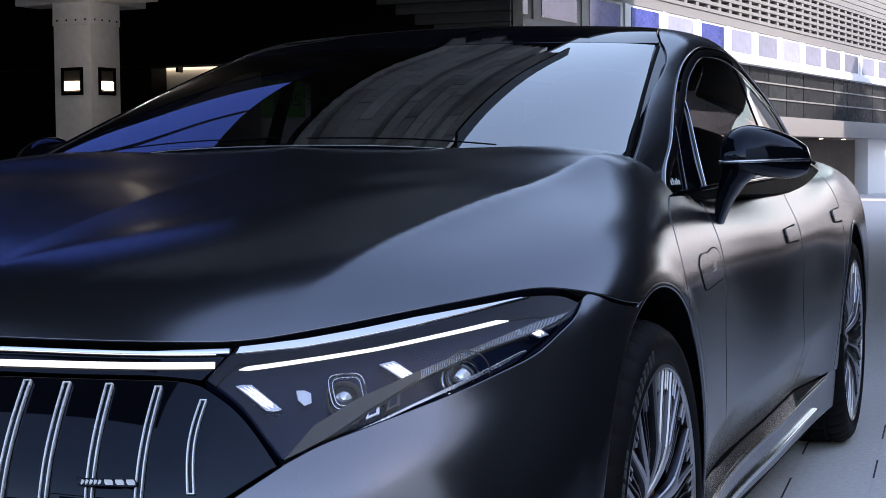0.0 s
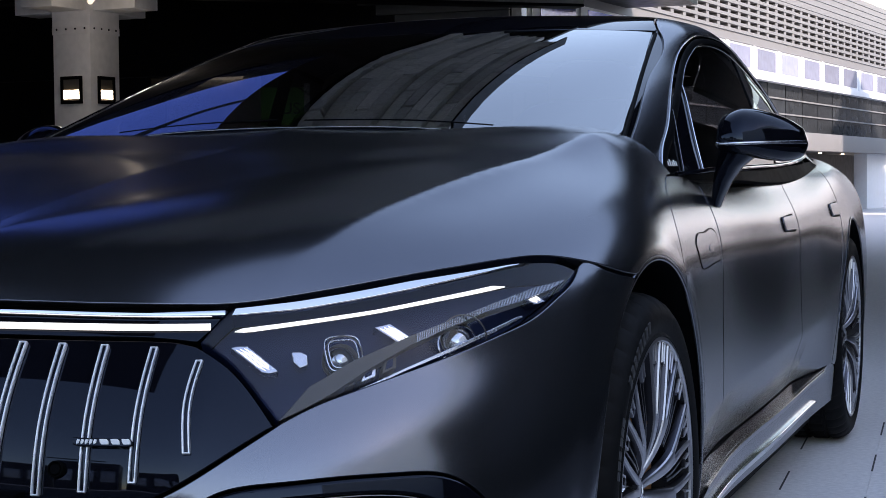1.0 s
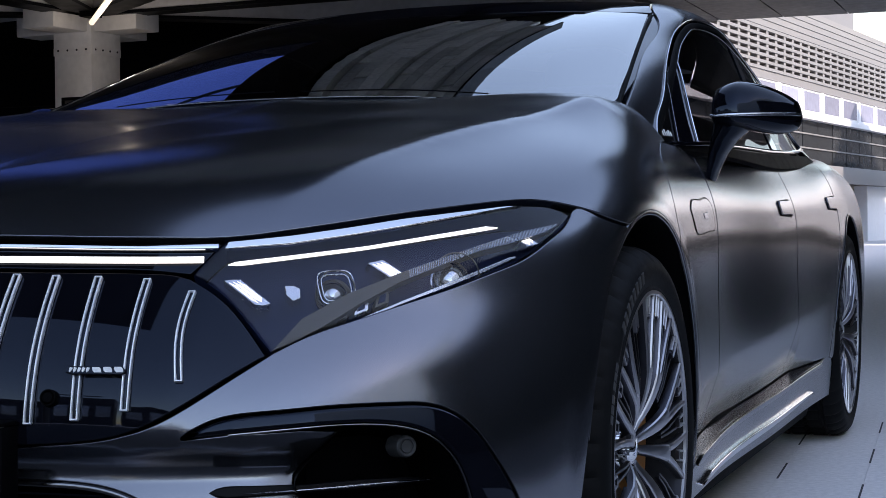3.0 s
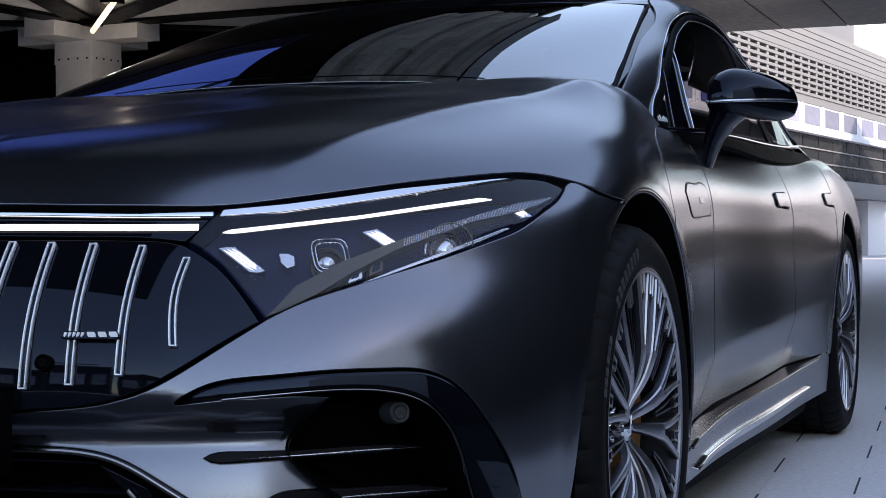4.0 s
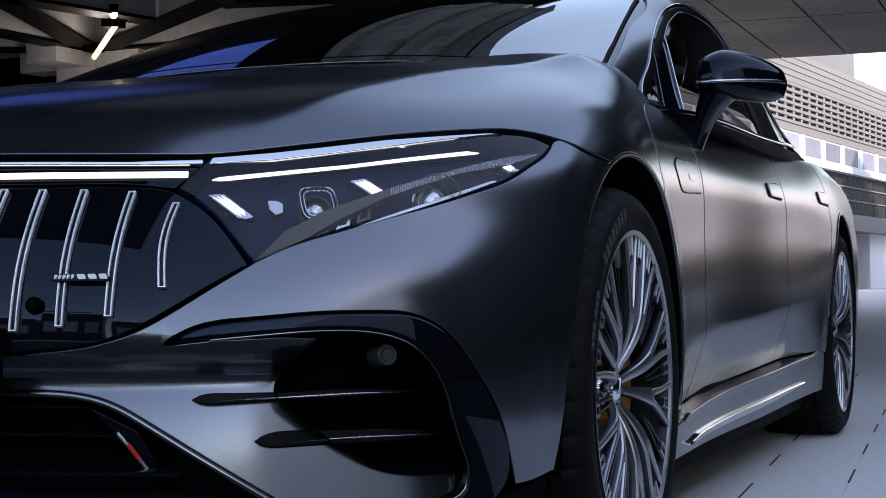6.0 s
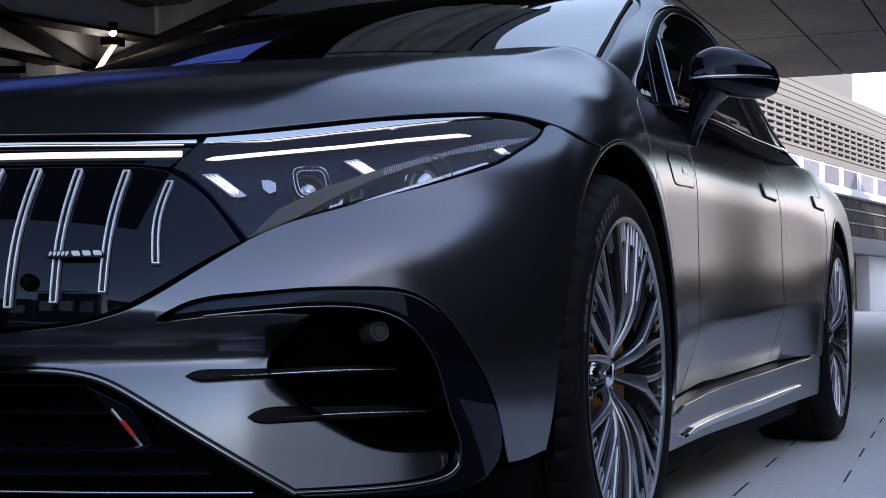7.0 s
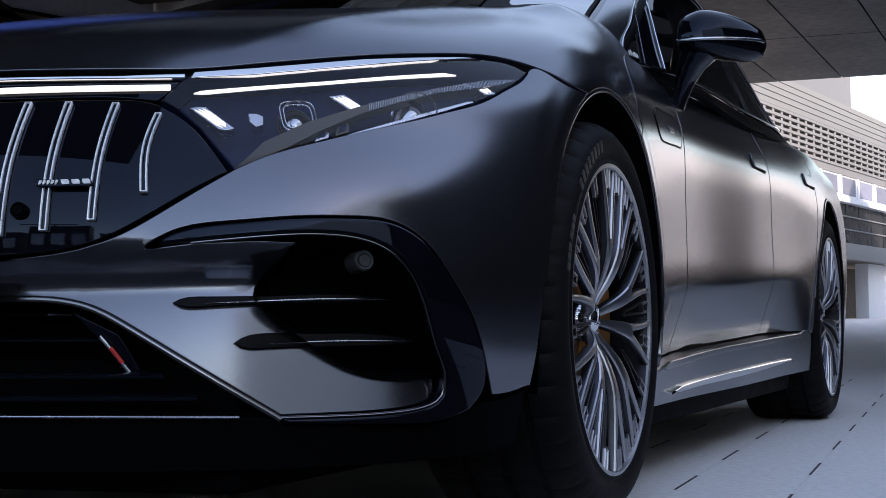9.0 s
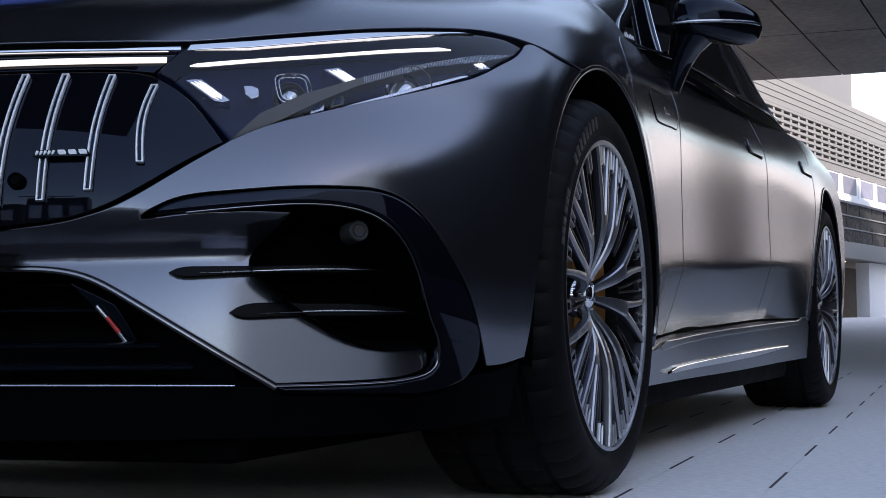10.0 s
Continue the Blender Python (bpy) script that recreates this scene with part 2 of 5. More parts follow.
def sweep(p, n, width, height, sides=3, close=False):
    """A bar along the places p, whose broad face looks along n: rounded on top, flat below."""
    p, n = np.asarray(p, float), np.asarray(n, float)
    t = np.gradient(p, axis=0)
    if close:
        t = np.roll(p, -1, 0) - np.roll(p, 1, 0)
    t = unit(t)
    b = unit(np.cross(t, n))
    n = unit(np.cross(b, t))
    w, h = np.broadcast_to(width, (len(p),)) / 2, np.broadcast_to(height, (len(p),))
    prof = [(-1, -0.3), (-1, 0.45), (-0.72, 0.85), (-0.3, 1), (0.3, 1), (0.72, 0.85), (1, 0.45), (1, -0.3)]
    k = len(prof)
    v = np.concatenate([np.stack([p[i] + b[i] * (x * w[i]) + n[i] * (y * h[i]) for x, y in prof]) for i in range(len(p))])
    f, m = [], len(p)
    for i in range(m if close else m - 1):
        for j in range(k):
            a, c = i * k + j, ((i + 1) % m) * k + j
            a2, c2 = i * k + (j + 1) % k, ((i + 1) % m) * k + (j + 1) % k
            f.append((a, a2, c2, c))
    if not close:
        f += [tuple(range(k))[::-1], tuple(range((m - 1) * k, m * k))]
    return v, f, None


def strip(skin, lines, width, height, lift=0.0, taper=False, push=None):
    """A bar that follows a line drawn on the sheet."""
    uv = np.concatenate([drawn(skin, *line) for line in lines])
    keep = [0] + [i for i in range(1, len(uv)) if np.linalg.norm(uv[i] - uv[i - 1]) > 1e-4]
    uv = uv[keep]
    n = skin.normal(uv[:, 0], uv[:, 1])
    p = skin.at(uv[:, 0], uv[:, 1])
    p = p + n * (lift + (push(p) if push else np.zeros(len(p))))[:, None]
    w = np.full(len(p), width, float)
    if taper:
        w *= np.clip(np.minimum(np.arange(len(p)), np.arange(len(p))[::-1]) / (0.25 * len(p)) + 0.15, 0.15, 1)
    return sweep(p, n, w, height)


def lathe(profile, seg=96, axis="X", bump=None):
    """Turns (x, radius) places round the x axis. bump(i, j): what to add to the radius."""
    v, f, m = [], [], len(profile)
    for i in range(seg):
        a = 2 * math.pi * i / seg
        for j, (x, r) in enumerate(profile):
            r = r + (bump(i, j) if bump else 0)
            v.append((x, r * math.cos(a), r * math.sin(a)))
    for i in range(seg):
        for j in range(m - 1):
            a, b = i * m + j, ((i + 1) % seg) * m + j
            f.append((a, b, b + 1, a + 1))
    return np.array(v), f, None


def box(x0, x1, y0, y1, z0, z1, bev=0.0):
    """A block with bevelled edges."""
    bm = bmesh.new()
    bmesh.ops.create_cube(bm, size=1, matrix=Matrix.LocRotScale(((x0 + x1) / 2, (y0 + y1) / 2, (z0 + z1) / 2), None, (x1 - x0, y1 - y0, z1 - z0)))
    if bev:
        bmesh.ops.bevel(bm, geom=bm.edges[:], offset=bev, segments=2, affect="EDGES", profile=0.6)
    bm.verts.index_update()
    v, f = np.array([tuple(a.co) for a in bm.verts]), [tuple(a.index for a in t.verts) for t in bm.faces]
    bm.free()
    return v, f, None


def beam(a, b, w, h, up=(0, 0, 1)):
    """A straight bar from a to b, w wide and h deep."""
    a, b, up = np.array(a, float), np.array(b, float), np.array(up, float)
    t = (b - a) / np.linalg.norm(b - a)
    s = np.cross(t, up)
    s /= np.linalg.norm(s)
    u = np.cross(s, t)
    v = [c + s * i * w / 2 + u * j * h / 2 for c in (a, b) for i, j in ((-1, -1), (1, -1), (1, 1), (-1, 1))]
    return np.array(v), [(0, 1, 2, 3), (7, 6, 5, 4), (0, 4, 5, 1), (1, 5, 6, 2), (2, 6, 7, 3), (3, 7, 4, 0)], None


def turned(made, m):
    v, f, n = made
    r = np.array(m)
    return v @ r[:3, :3].T + r[:3, 3], f, n


def ball(c, r, seg=24, rings=12, power=1.0):
    """A rounded lump of radii r round c; power under 1 makes it boxier."""
    v, f = [], []
    sg = lambda a: math.copysign(abs(a) ** power, a)
    for i in range(rings + 1):
        th = math.pi * i / rings
        for j in range(seg):
            ph = 2 * math.pi * j / seg
            v.append((c[0] + r[0] * sg(math.sin(th)) * sg(math.cos(ph)), c[1] + r[1] * sg(math.sin(th)) * sg(math.sin(ph)), c[2] + r[2] * sg(math.cos(th))))
    for i in range(rings):
        for j in range(seg):
            f.append((i * seg + j, i * seg + (j + 1) % seg, (i + 1) * seg + (j + 1) % seg, (i + 1) * seg + j))
    return np.array(v), f, None

# ---- car surface ----
def spline_basis(knots, t):
    """Weights of the natural cubic spline through the knots, at each t."""
    k, t = np.asarray(knots, float), np.clip(np.asarray(t, float), knots[0], knots[-1])
    n, h = len(k), np.diff(k)
    a, b = np.zeros((n, n)), np.zeros((n, n))
    a[0, 0] = a[-1, -1] = 1
    for i in range(1, n - 1):
        a[i, i - 1:i + 2] = h[i - 1], 2 * (h[i - 1] + h[i]), h[i]
        b[i, i - 1:i + 2] = 6 / h[i - 1], -6 / h[i - 1] - 6 / h[i], 6 / h[i]
    m = np.linalg.solve(a, b)
    j = np.clip(np.searchsorted(k, t, side="right") - 1, 0, n - 2)
    e, hj = np.eye(n), h[j][:, None]
    p, q = ((k[j + 1] - t)[:, None]) / hj, ((t - k[j])[:, None]) / hj
    return p * e[j] + q * e[j + 1] + ((p ** 3 - p) * m[j] + (q ** 3 - q) * m[j + 1]) * hj ** 2 / 6


class Skin:
    """A smooth sheet through a net of places: rows[v][u] = (x, y, z)."""

    def __init__(self, rows):
        self.net = np.array(rows, float)
        self.net[:, :, 0] = np.where(self.net[:, :, 0] == 0, X0, self.net[:, :, 0])
        du = np.linalg.norm(np.diff(self.net, axis=1), axis=2).mean(0)
        dv = np.linalg.norm(np.diff(self.net, axis=0), axis=2).mean(1)
        self.ku, self.kv = np.concatenate([[0], np.cumsum(du)]), np.concatenate([[0], np.cumsum(dv)])
        gu, gv = np.linspace(0, self.ku[-1], 420), np.linspace(0, self.kv[-1], 160)
        self.gu, self.gv = gu, gv
        self.grid = np.einsum("vj,ui,jic->vuc", spline_basis(self.kv, gv), spline_basis(self.ku, gu), self.net)

    def at(self, u, v):
        return np.einsum("nj,ni,jic->nc", spline_basis(self.kv, v), spline_basis(self.ku, u), self.net)

    def normal(self, u, v, e=2e-3):
        u, v = np.asarray(u, float), np.asarray(v, float)
        u, v = np.clip(u, 2 * e, self.ku[-1] - 2 * e), np.clip(v, 2 * e, self.kv[-1] - 2 * e)
        n = np.cross(self.at(u + e, v) - self.at(u - e, v), self.at(u, v + e) - self.at(u, v - e))
        return n / np.maximum(np.linalg.norm(n, axis=1), 1e-12)[:, None]

    def find(self, axes, pts, facing):
        """The (u, v) at which the sheet, seen along facing, shows the flat places pts (n x 2)."""
        axes, pts = np.array(axes, float), np.array(pts, float)
        flat = self.grid @ axes.T
        nrm = np.cross(np.gradient(self.grid, axis=1), np.gradient(self.grid, axis=0))
        out = []
        bad = (nrm @ np.array(facing, float)) > 0
        for p in pts:
            d = ((flat - p) ** 2).sum(2) + np.where(bad, 1.0, 0.0)
            j, i = np.unravel_index(np.argmin(d), d.shape)
            out.append((self.gu[i], self.gv[j]))
        uv = np.array(out)
        e = 1e-3
        for _ in range(6):
            u, v = uv[:, 0], uv[:, 1]
            f = self.at(u, v) @ axes.T - pts
            fu = (self.at(u + e, v) - self.at(u - e, v)) @ axes.T / (2 * e)
            fv = (self.at(u, v + e) - self.at(u, v - e)) @ axes.T / (2 * e)
            det = fu[:, 0] * fv[:, 1] - fu[:, 1] * fv[:, 0]
            det = np.where(abs(det) < 1e-3, 1e9, det)
            step = np.stack([(f[:, 0] * fv[:, 1] - f[:, 1] * fv[:, 0]) / det, (fu[:, 0] * f[:, 1] - fu[:, 1] * f[:, 0]) / det], 1)
            uv = uv - np.clip(step, -0.03, 0.03)
            uv = np.clip(uv, 0, [self.ku[-1], self.kv[-1]])
        return uv


# the body's lines from the sill up over the shoulder to the middle of the bonnet, each drawn from the nose round the corner to the tail
sill_line = [(0, -.93, .15), (.30, -.915, .15), (.56, -.845, .15), (.75, -.715, .15), (.87, -.53, .15), (.925, -.36, .16), (.93, 0, .17), (.93, .45, .17), (.912, .95, .17), (.916, 1.65, .17), (.92, 2.4, .17), (.94, 3.2, .18), (.92, 3.7, .2), (.80, 4.12, .24), (.45, 4.27, .27), (0, 4.3, .27)]
skirt_line = [(0, -.955, .28), (.30, -.94, .28), (.56, -.87, .28), (.76, -.75, .28), (.895, -.56, .28), (.95, -.37, .29), (.96, 0, .29), (.955, .45, .28), (.924, .95, .275), (.930, 1.65, .27), (.934, 2.4, .27), (.95, 3.2, .29), (.935, 3.7, .32), (.81, 4.16, .36), (.46, 4.32, .38), (0, 4.35, .38)]
rub_line = [(0, -.965, .42), (.30, -.95, .42), (.56, -.885, .42), (.77, -.775, .42), (.905, -.58, .42), (.962, -.38, .425), (.976, 0, .43), (.965, .45, .42), (.936, .95, .42), (.946, 1.65, .42), (.950, 2.4, .43), (.96, 3.2, .43), (.945, 3.7, .46), (.82, 4.18, .48), (.47, 4.35, .50), (0, 4.38, .50)]
wing_line = [(0, -.945, .56), (.29, -.925, .56), (.55, -.86, .56), (.765, -.745, .56), (.895, -.565, .56), (.962, -.375, .565), (.978, 0, .57), (.967, .45, .56), (.940, .95, .55), (.951, 1.65, .55), (.955, 2.4, .55), (.965, 3.2, .58), (.945, 3.7, .62), (.83, 4.17, .64), (.47, 4.34, .65), (0, 4.37, .65)]
lamp_line = [(0, -.90, .68), (.28, -.875, .68), (.53, -.80, .68), (.735, -.67, .68), (.87, -.50, .69), (.946, -.34, .695), (.977, 0, .70), (.965, .45, .70), (.940, .95, .69), (.951, 1.65, .69), (.955, 2.4, .70), (.965, 3.2, .73), (.935, 3.7, .77), (.82, 4.14, .80), (.46, 4.30, .82), (0, 4.34, .82)]
waist_line = [(0, -.845, .775), (.27, -.82, .775), (.51, -.745, .772), (.70, -.615, .775), (.835, -.45, .79), (.918, -.28, .80), (.965, 0, .81), (.950, .45, .825), (.930, .95, .82), (.940, 1.65, .82), (.942, 2.4, .83), (.935, 3.2, .86), (.905, 3.7, .89), (.79, 4.08, .92), (.44, 4.24, .94), (0, 4.28, .94)]
shoulder_line = [(0, -.81, .825), (.22, -.775, .835), (.42, -.685, .85), (.585, -.54, .865), (.725, -.36, .88), (.83, -.19, .89), (.905, .06, .91), (.886, .48, .945), (.882, .95, .922), (.896, 1.65, .918), (.897, 2.4, .93), (.89, 3.2, .96), (.84, 3.65, .98), (.70, 4.0, 1.0), (.38, 4.16, 1.01), (0, 4.2, 1.01)]
crown_line = [(0, -.758, .853), (.13, -.70, .875), (.25, -.59, .90), (.36, -.45, .923), (.48, -.26, .948), (.60, -.08, .970), (.705, .18, 1.000), (.79, .50, 1.043), (.80, .95, .98), (.84, 1.65, .98), (.83, 2.4, .98), (.78, 3.2, 1.0), (.70, 3.6, 1.03), (.5, 3.9, 1.05), (.3, 4.04, 1.06), (0, 4.08, 1.06)]
middle_line = [(0, -.70, .876), (0, -.62, .895), (0, -.50, .918), (0, -.36, .943), (0, -.18, .973), (0, .0, .997), (0, .25, 1.032), (0, .6, 1.080), (0, .95, 1.0), (0, 1.65, 1.0), (0, 2.4, 1.0), (0, 3.2, 1.02), (0, 3.6, 1.05), (0, 3.85, 1.07), (0, 3.98, 1.08), (0, 4.0, 1.08)]
bonnet_line = [(0, -.728, .866), (.065, -.66, .886), (.125, -.545, .910), (.185, -.40, .934), (.25, -.215, .962), (.32, -.03, .988), (.40, .225, 1.020), (.45, .57, 1.068), (.45, .95, .99), (.45, 1.65, .99), (.45, 2.4, .99), (.40, 3.2, 1.01), (.35, 3.6, 1.04), (.25, 3.88, 1.06), (.15, 4.01, 1.07), (0, 4.04, 1.07)]
BODY = Skin([sill_line, skirt_line, rub_line, wing_line, lamp_line, waist_line, shoulder_line, crown_line, bonnet_line, middle_line])
# the cabin's lines from the belt up to the middle of the roof, each from the windscreen round the pillar to the tail
belt_line = [(0, .385, 1.043), (.35, .402, 1.042), (.62, .450, 1.037), (.79, .505, 1.028), (.846, .60, .965), (.888, .90, .945), (.908, 1.65, .935), (.898, 2.4, .95), (.85, 3.05, .99), (.74, 3.5, 1.02), (.4, 3.75, 1.05), (0, 3.8, 1.05)]
glass_line = [(0, .700, 1.170), (.34, .714, 1.167), (.585, .757, 1.158), (.735, .827, 1.146), (.805, .95, 1.125), (.84, 1.15, 1.105), (.845, 1.65, 1.09), (.83, 2.4, 1.09), (.77, 2.95, 1.09), (.64, 3.3, 1.11), (.35, 3.5, 1.12), (0, 3.55, 1.12)]
upper_glass_line = [(0, 1.03, 1.283), (.32, 1.045, 1.280), (.54, 1.085, 1.273), (.675, 1.15, 1.262), (.742, 1.28, 1.252), (.772, 1.40, 1.240), (.785, 1.75, 1.243), (.772, 2.35, 1.222), (.71, 2.78, 1.205), (.56, 3.05, 1.21), (.3, 3.2, 1.22), (0, 3.25, 1.22)]
rail_line = [(0, 1.325, 1.360), (.29, 1.34, 1.359), (.48, 1.375, 1.357), (.60, 1.44, 1.357), (.665, 1.52, 1.362), (.695, 1.62, 1.362), (.715, 1.88, 1.364), (.69, 2.3, 1.332), (.625, 2.6, 1.305), (.48, 2.78, 1.315), (.26, 2.9, 1.325), (0, 2.92, 1.325)]
roof_line = [(0, 1.52, 1.405), (.22, 1.53, 1.405), (.36, 1.56, 1.404), (.46, 1.61, 1.405), (.53, 1.67, 1.407), (.565, 1.75, 1.408), (.575, 1.94, 1.408), (.55, 2.2, 1.395), (.47, 2.4, 1.387), (.36, 2.5, 1.385), (.2, 2.58, 1.39), (0, 2.6, 1.39)]
ridge_line = [(0, 1.72, 1.425), (0, 1.74, 1.425), (0, 1.77, 1.425), (0, 1.80, 1.425), (0, 1.84, 1.425), (0, 1.90, 1.425), (0, 2.0, 1.425), (0, 2.1, 1.424), (0, 2.17, 1.422), (0, 2.2, 1.42), (0, 2.23, 1.42), (0, 2.25, 1.42)]
CABIN = Skin([belt_line, glass_line, upper_glass_line, rail_line, roof_line, ridge_line])

# ---- the square ----
PAVING = material("pale_paving", (0.76, 0.735, 0.72), 0.75, grain=(0.02, 0.2, 0.12), bump=(0.003, 0.0016), vary=0.006)
GROUT = material("dark_joint", (0.05, 0.05, 0.055), 0.9, grain=(0.05, 0.3, 0.05))
COLUMN = material("painted_concrete", (0.80, 0.78, 0.75), 0.7, grain=(0.8, 0.12, 0.1), bump=(0.01, 0.001))
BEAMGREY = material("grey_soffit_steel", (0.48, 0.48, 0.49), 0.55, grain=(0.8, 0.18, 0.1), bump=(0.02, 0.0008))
# near-black for black parts, and for deep shade in recesses and under roofs
NIGHT = material("black_and_deep_shade", (0.005, 0.0055, 0.007), 0.4, grain=(1.5, 0.3, 0.1), bump=(0.05, 0.0005), spec=0.05)
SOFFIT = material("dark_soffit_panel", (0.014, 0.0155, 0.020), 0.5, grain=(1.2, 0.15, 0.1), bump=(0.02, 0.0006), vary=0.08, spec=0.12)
RIBBED = material("ribbed_boards", (0.86, 0.84, 0.74), 0.6, grain=(0.25, 0.3, 0.1), bump=(0.02, 0.002), vary=0.22)
FACADE = material("pale_facade_panel", (0.20, 0.196, 0.196), 0.6, grain=(1.5, 0.08, 0.1), bump=(0.02, 0.0006), vary=0.04)
# darker grey that puts shade on a wall into its colour
SHADE = material("shaded_wall_grey", (0.16, 0.16, 0.17), 0.6, grain=(1.2, 0.1, 0.1), bump=(0.02, 0.0006))
PANELGREY = material("grey_green_panel", (0.09, 0.10, 0.10), 0.45, grain=(1.0, 0.2, 0.1), bump=(0.02, 0.0006))
BLUEPANE = material("deep_blue_window", (0.05, 0.07, 0.30), 0.08, 0.2, grain=(0.6, 0.5, 0.03), vary=0.3)
ASPHALT = material("dark_asphalt", (0.065, 0.065, 0.069), 0.9, grain=(0.3, 0.25, 0.1), bump=(0.01, 0.003), spec=0.15)
BRIGHT = material("white_reveal", (0.82, 0.82, 0.83), 0.5, grain=(1.0, 0.05, 0.1))
CREAM = material("cream_render", (0.44, 0.445, 0.47), 0.7, grain=(1.5, 0.08, 0.1), bump=(0.02, 0.001))
PANE = material("blue_window", (0.34, 0.36, 0.47), 0.08, 0.2, grain=(2.0, 0.25, 0.03), vary=0.3)
SMOKE = material("smoked_glass", (0.03, 0.034, 0.038), 0.06, 0.0, grain=(1.5, 0.4, 0.03), vary=0.3, spec=0.02)
SKYPANE = glass("blue_roof_glass", (0.25, 0.31, 0.54), ior=1.2)
WARM = material("warm_lamp", (0.9, 0.85, 0.75), 0.4, emit=((1.0, 0.88, 0.70), 2.4))
TUBE = material("tube_lamp", (0.9, 0.88, 0.8), 0.4, emit=((1.0, 0.93, 0.78), 0.3))
GREEN = material("green_sign", (0.13, 0.45, 0.06), 0.4, grain=(0.2, 0.1, 0.05))


def rise(y):
    k = min(1.0, max(0.0, (y - 7.0) / 14.0))
    return -0.004 + 0.34 * k * k * (3 - 2 * k)


ys = [-400, -60, -20, -8, 0, 4, 7] + [7 + 0.5 * i for i in range(1, 29)] + [22, 40, 90, 400]
xs = [-400, -60, -20, -10, -5, 0, 5, 10, 20, 60, 400]
v = np.array([(x, y, rise(y)) for y in ys for x in xs])
f = [(j * len(xs) + i, j * len(xs) + i + 1, (j + 1) * len(xs) + i + 1, (j + 1) * len(xs) + i) for j in range(len(ys) - 1) for i in range(len(xs) - 1)]
ground = part("ground", (v, f, None), PAVING)
tagged(ground, "wide pale paved square rising gently towards the buildings", "ground", kind="structure")

# unseen strip beside the car: dark colour for the shaded ground its doors mirror
dark_strip = [-.32, 2.0, 5.0, 7.0] + [7 + 1.0 * i for i in range(1, 18)]
v = np.array([(x, y, rise(y) + dz) for dz in (.008, -.03) for y in dark_strip for x in (2.3, 5.6)])
m = len(dark_strip)
f = [(2 * i, 2 * i + 1, 2 * i + 3, 2 * i + 2) for i in range(m - 1)] + [(2 * m + 2 * i, 2 * m + 2 * i + 2, 2 * m + 2 * i + 3, 2 * m + 2 * i + 1) for i in range(m - 1)]
f += [(2 * i, 2 * i + 2, 2 * m + 2 * i + 2, 2 * m + 2 * i) for i in range(m - 1)] + [(2 * i + 1, 2 * m + 2 * i + 1, 2 * m + 2 * i + 3, 2 * i + 3) for i in range(m - 1)] + [(0, 2 * m, 2 * m + 1, 1), (2 * m - 2, 2 * m - 1, 4 * m - 1, 4 * m - 2)]
# the road runs in under the nose, so that the bumper mirrors dark ground
road = part("road", merge(box(-40, 40, -30, -.32, -.03, .004), (v, f, None)), ASPHALT)
tagged(road, "dark asphalt road in front of the car, with a dark strip added beside it", "road", kind="structure")

# building with louvred front, far behind the car; along its front, outwards, up
FRONT = Matrix(((.9934, .1148, 0, 0), (-.1148, .9934, 0, 0), (0, 0, 1, 0), (0, 0, 0, 1))) @ Matrix(((0, 1, 0, 0), (1, 0, 0, 0), (0, 0, 1, 0), (0, 0, 0, 1)))
FRONT = Matrix.Translation((-2.3, 22.5, 0)) @ FRONT
office = tagged(new("office_building"), "pale office building with louvred upper floor and white window band", "building", kind="structure")
office.matrix_basis = FRONT
K0, K1 = -10.2, 26.0
part("wall", merge(box(K0, K1, -6, -.10, 3.56, 4.12), box(K0, K1, -6, -.02, 2.83, 2.955), box(K0, K1, -6, -.12, 1.40, 1.66), box(K0, K1, -6, -.9, 1.6, 4.0)), FACADE, office)
# roof block darkened by colour, as if turned from the sun
part("roof_block", box(K0, 5.2, -6, -.14, 4.12, 5.6), SHADE, office, "taller pale roof block, its shade put into the colour")
# near-black sheet: the shade between the louvres as colour
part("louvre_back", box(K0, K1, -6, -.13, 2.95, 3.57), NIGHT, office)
z = 2.955
for i in range(7):
    part("louvre_slat", box(K0, K1, -.13, .0, z + i * .0965, z + i * .0965 + .045), FACADE, office)
post = part("louvre_post", box(-.06, .06, -.13, -.012, 2.95, 3.565), FACADE, office)
post.location.x = K0 + .04
for i in range(1, 77):
    o = new("louvre_post", post.data)
    o.parent, o.location.x = office, K0 + .04 + i * .47
for i in range(5):
    part("panel_line", box(K0, K1, -.098, -.092, 3.62 + i * .10, 3.626 + i * .10), SOFFIT, office)
part("window_reveal", box(K0, K1, -.42, -.035, 2.42, 2.84), BRIGHT, office)
part("white_sill", box(K0, K1, -.5, .02, 2.36, 2.45), BRIGHT, office)
pane = part("window_pane", box(-.47, .47, -.05, -.028, 2.50, 2.80), PANE, office)
pane.location.x = K0 + .35 + 27 * 1.3
blue = part("window_pane", box(-.47, .47, -.05, -.028, 2.50, 2.80), BLUEPANE, office, "deep blue window pane")
blue.location.x = K0 + .35
mull = part("mullion", box(-.06, .06, -.05, -.02, 2.44, 2.83), BRIGHT, office)
mull.location.x = K0
for i in range(1, 27):
    o = new("window_pane", blue.data if i in (1, 2, 3, 5) else pane.data)
    o.parent, o.location.x = office, K0 + .35 + i * 1.3
    o = new("mullion", mull.data)
    o.parent, o.location.x = office, K0 + i * 1.3 - .30
smoke = part("glass_panel", box(-.47, .47, -.14, -.12, 1.66, 2.36), SMOKE, office)
smoke.location.x = K0 + .5
for i in range(1, 37):
    o = new("glass_panel", smoke.data)
    o.parent, o.location.x = office, K0 + .5 + i * .98
for z in (1.90, 2.13):
    part("rail", box(K0, K1, -.12, -.09, z, z + .022), FACADE, office)
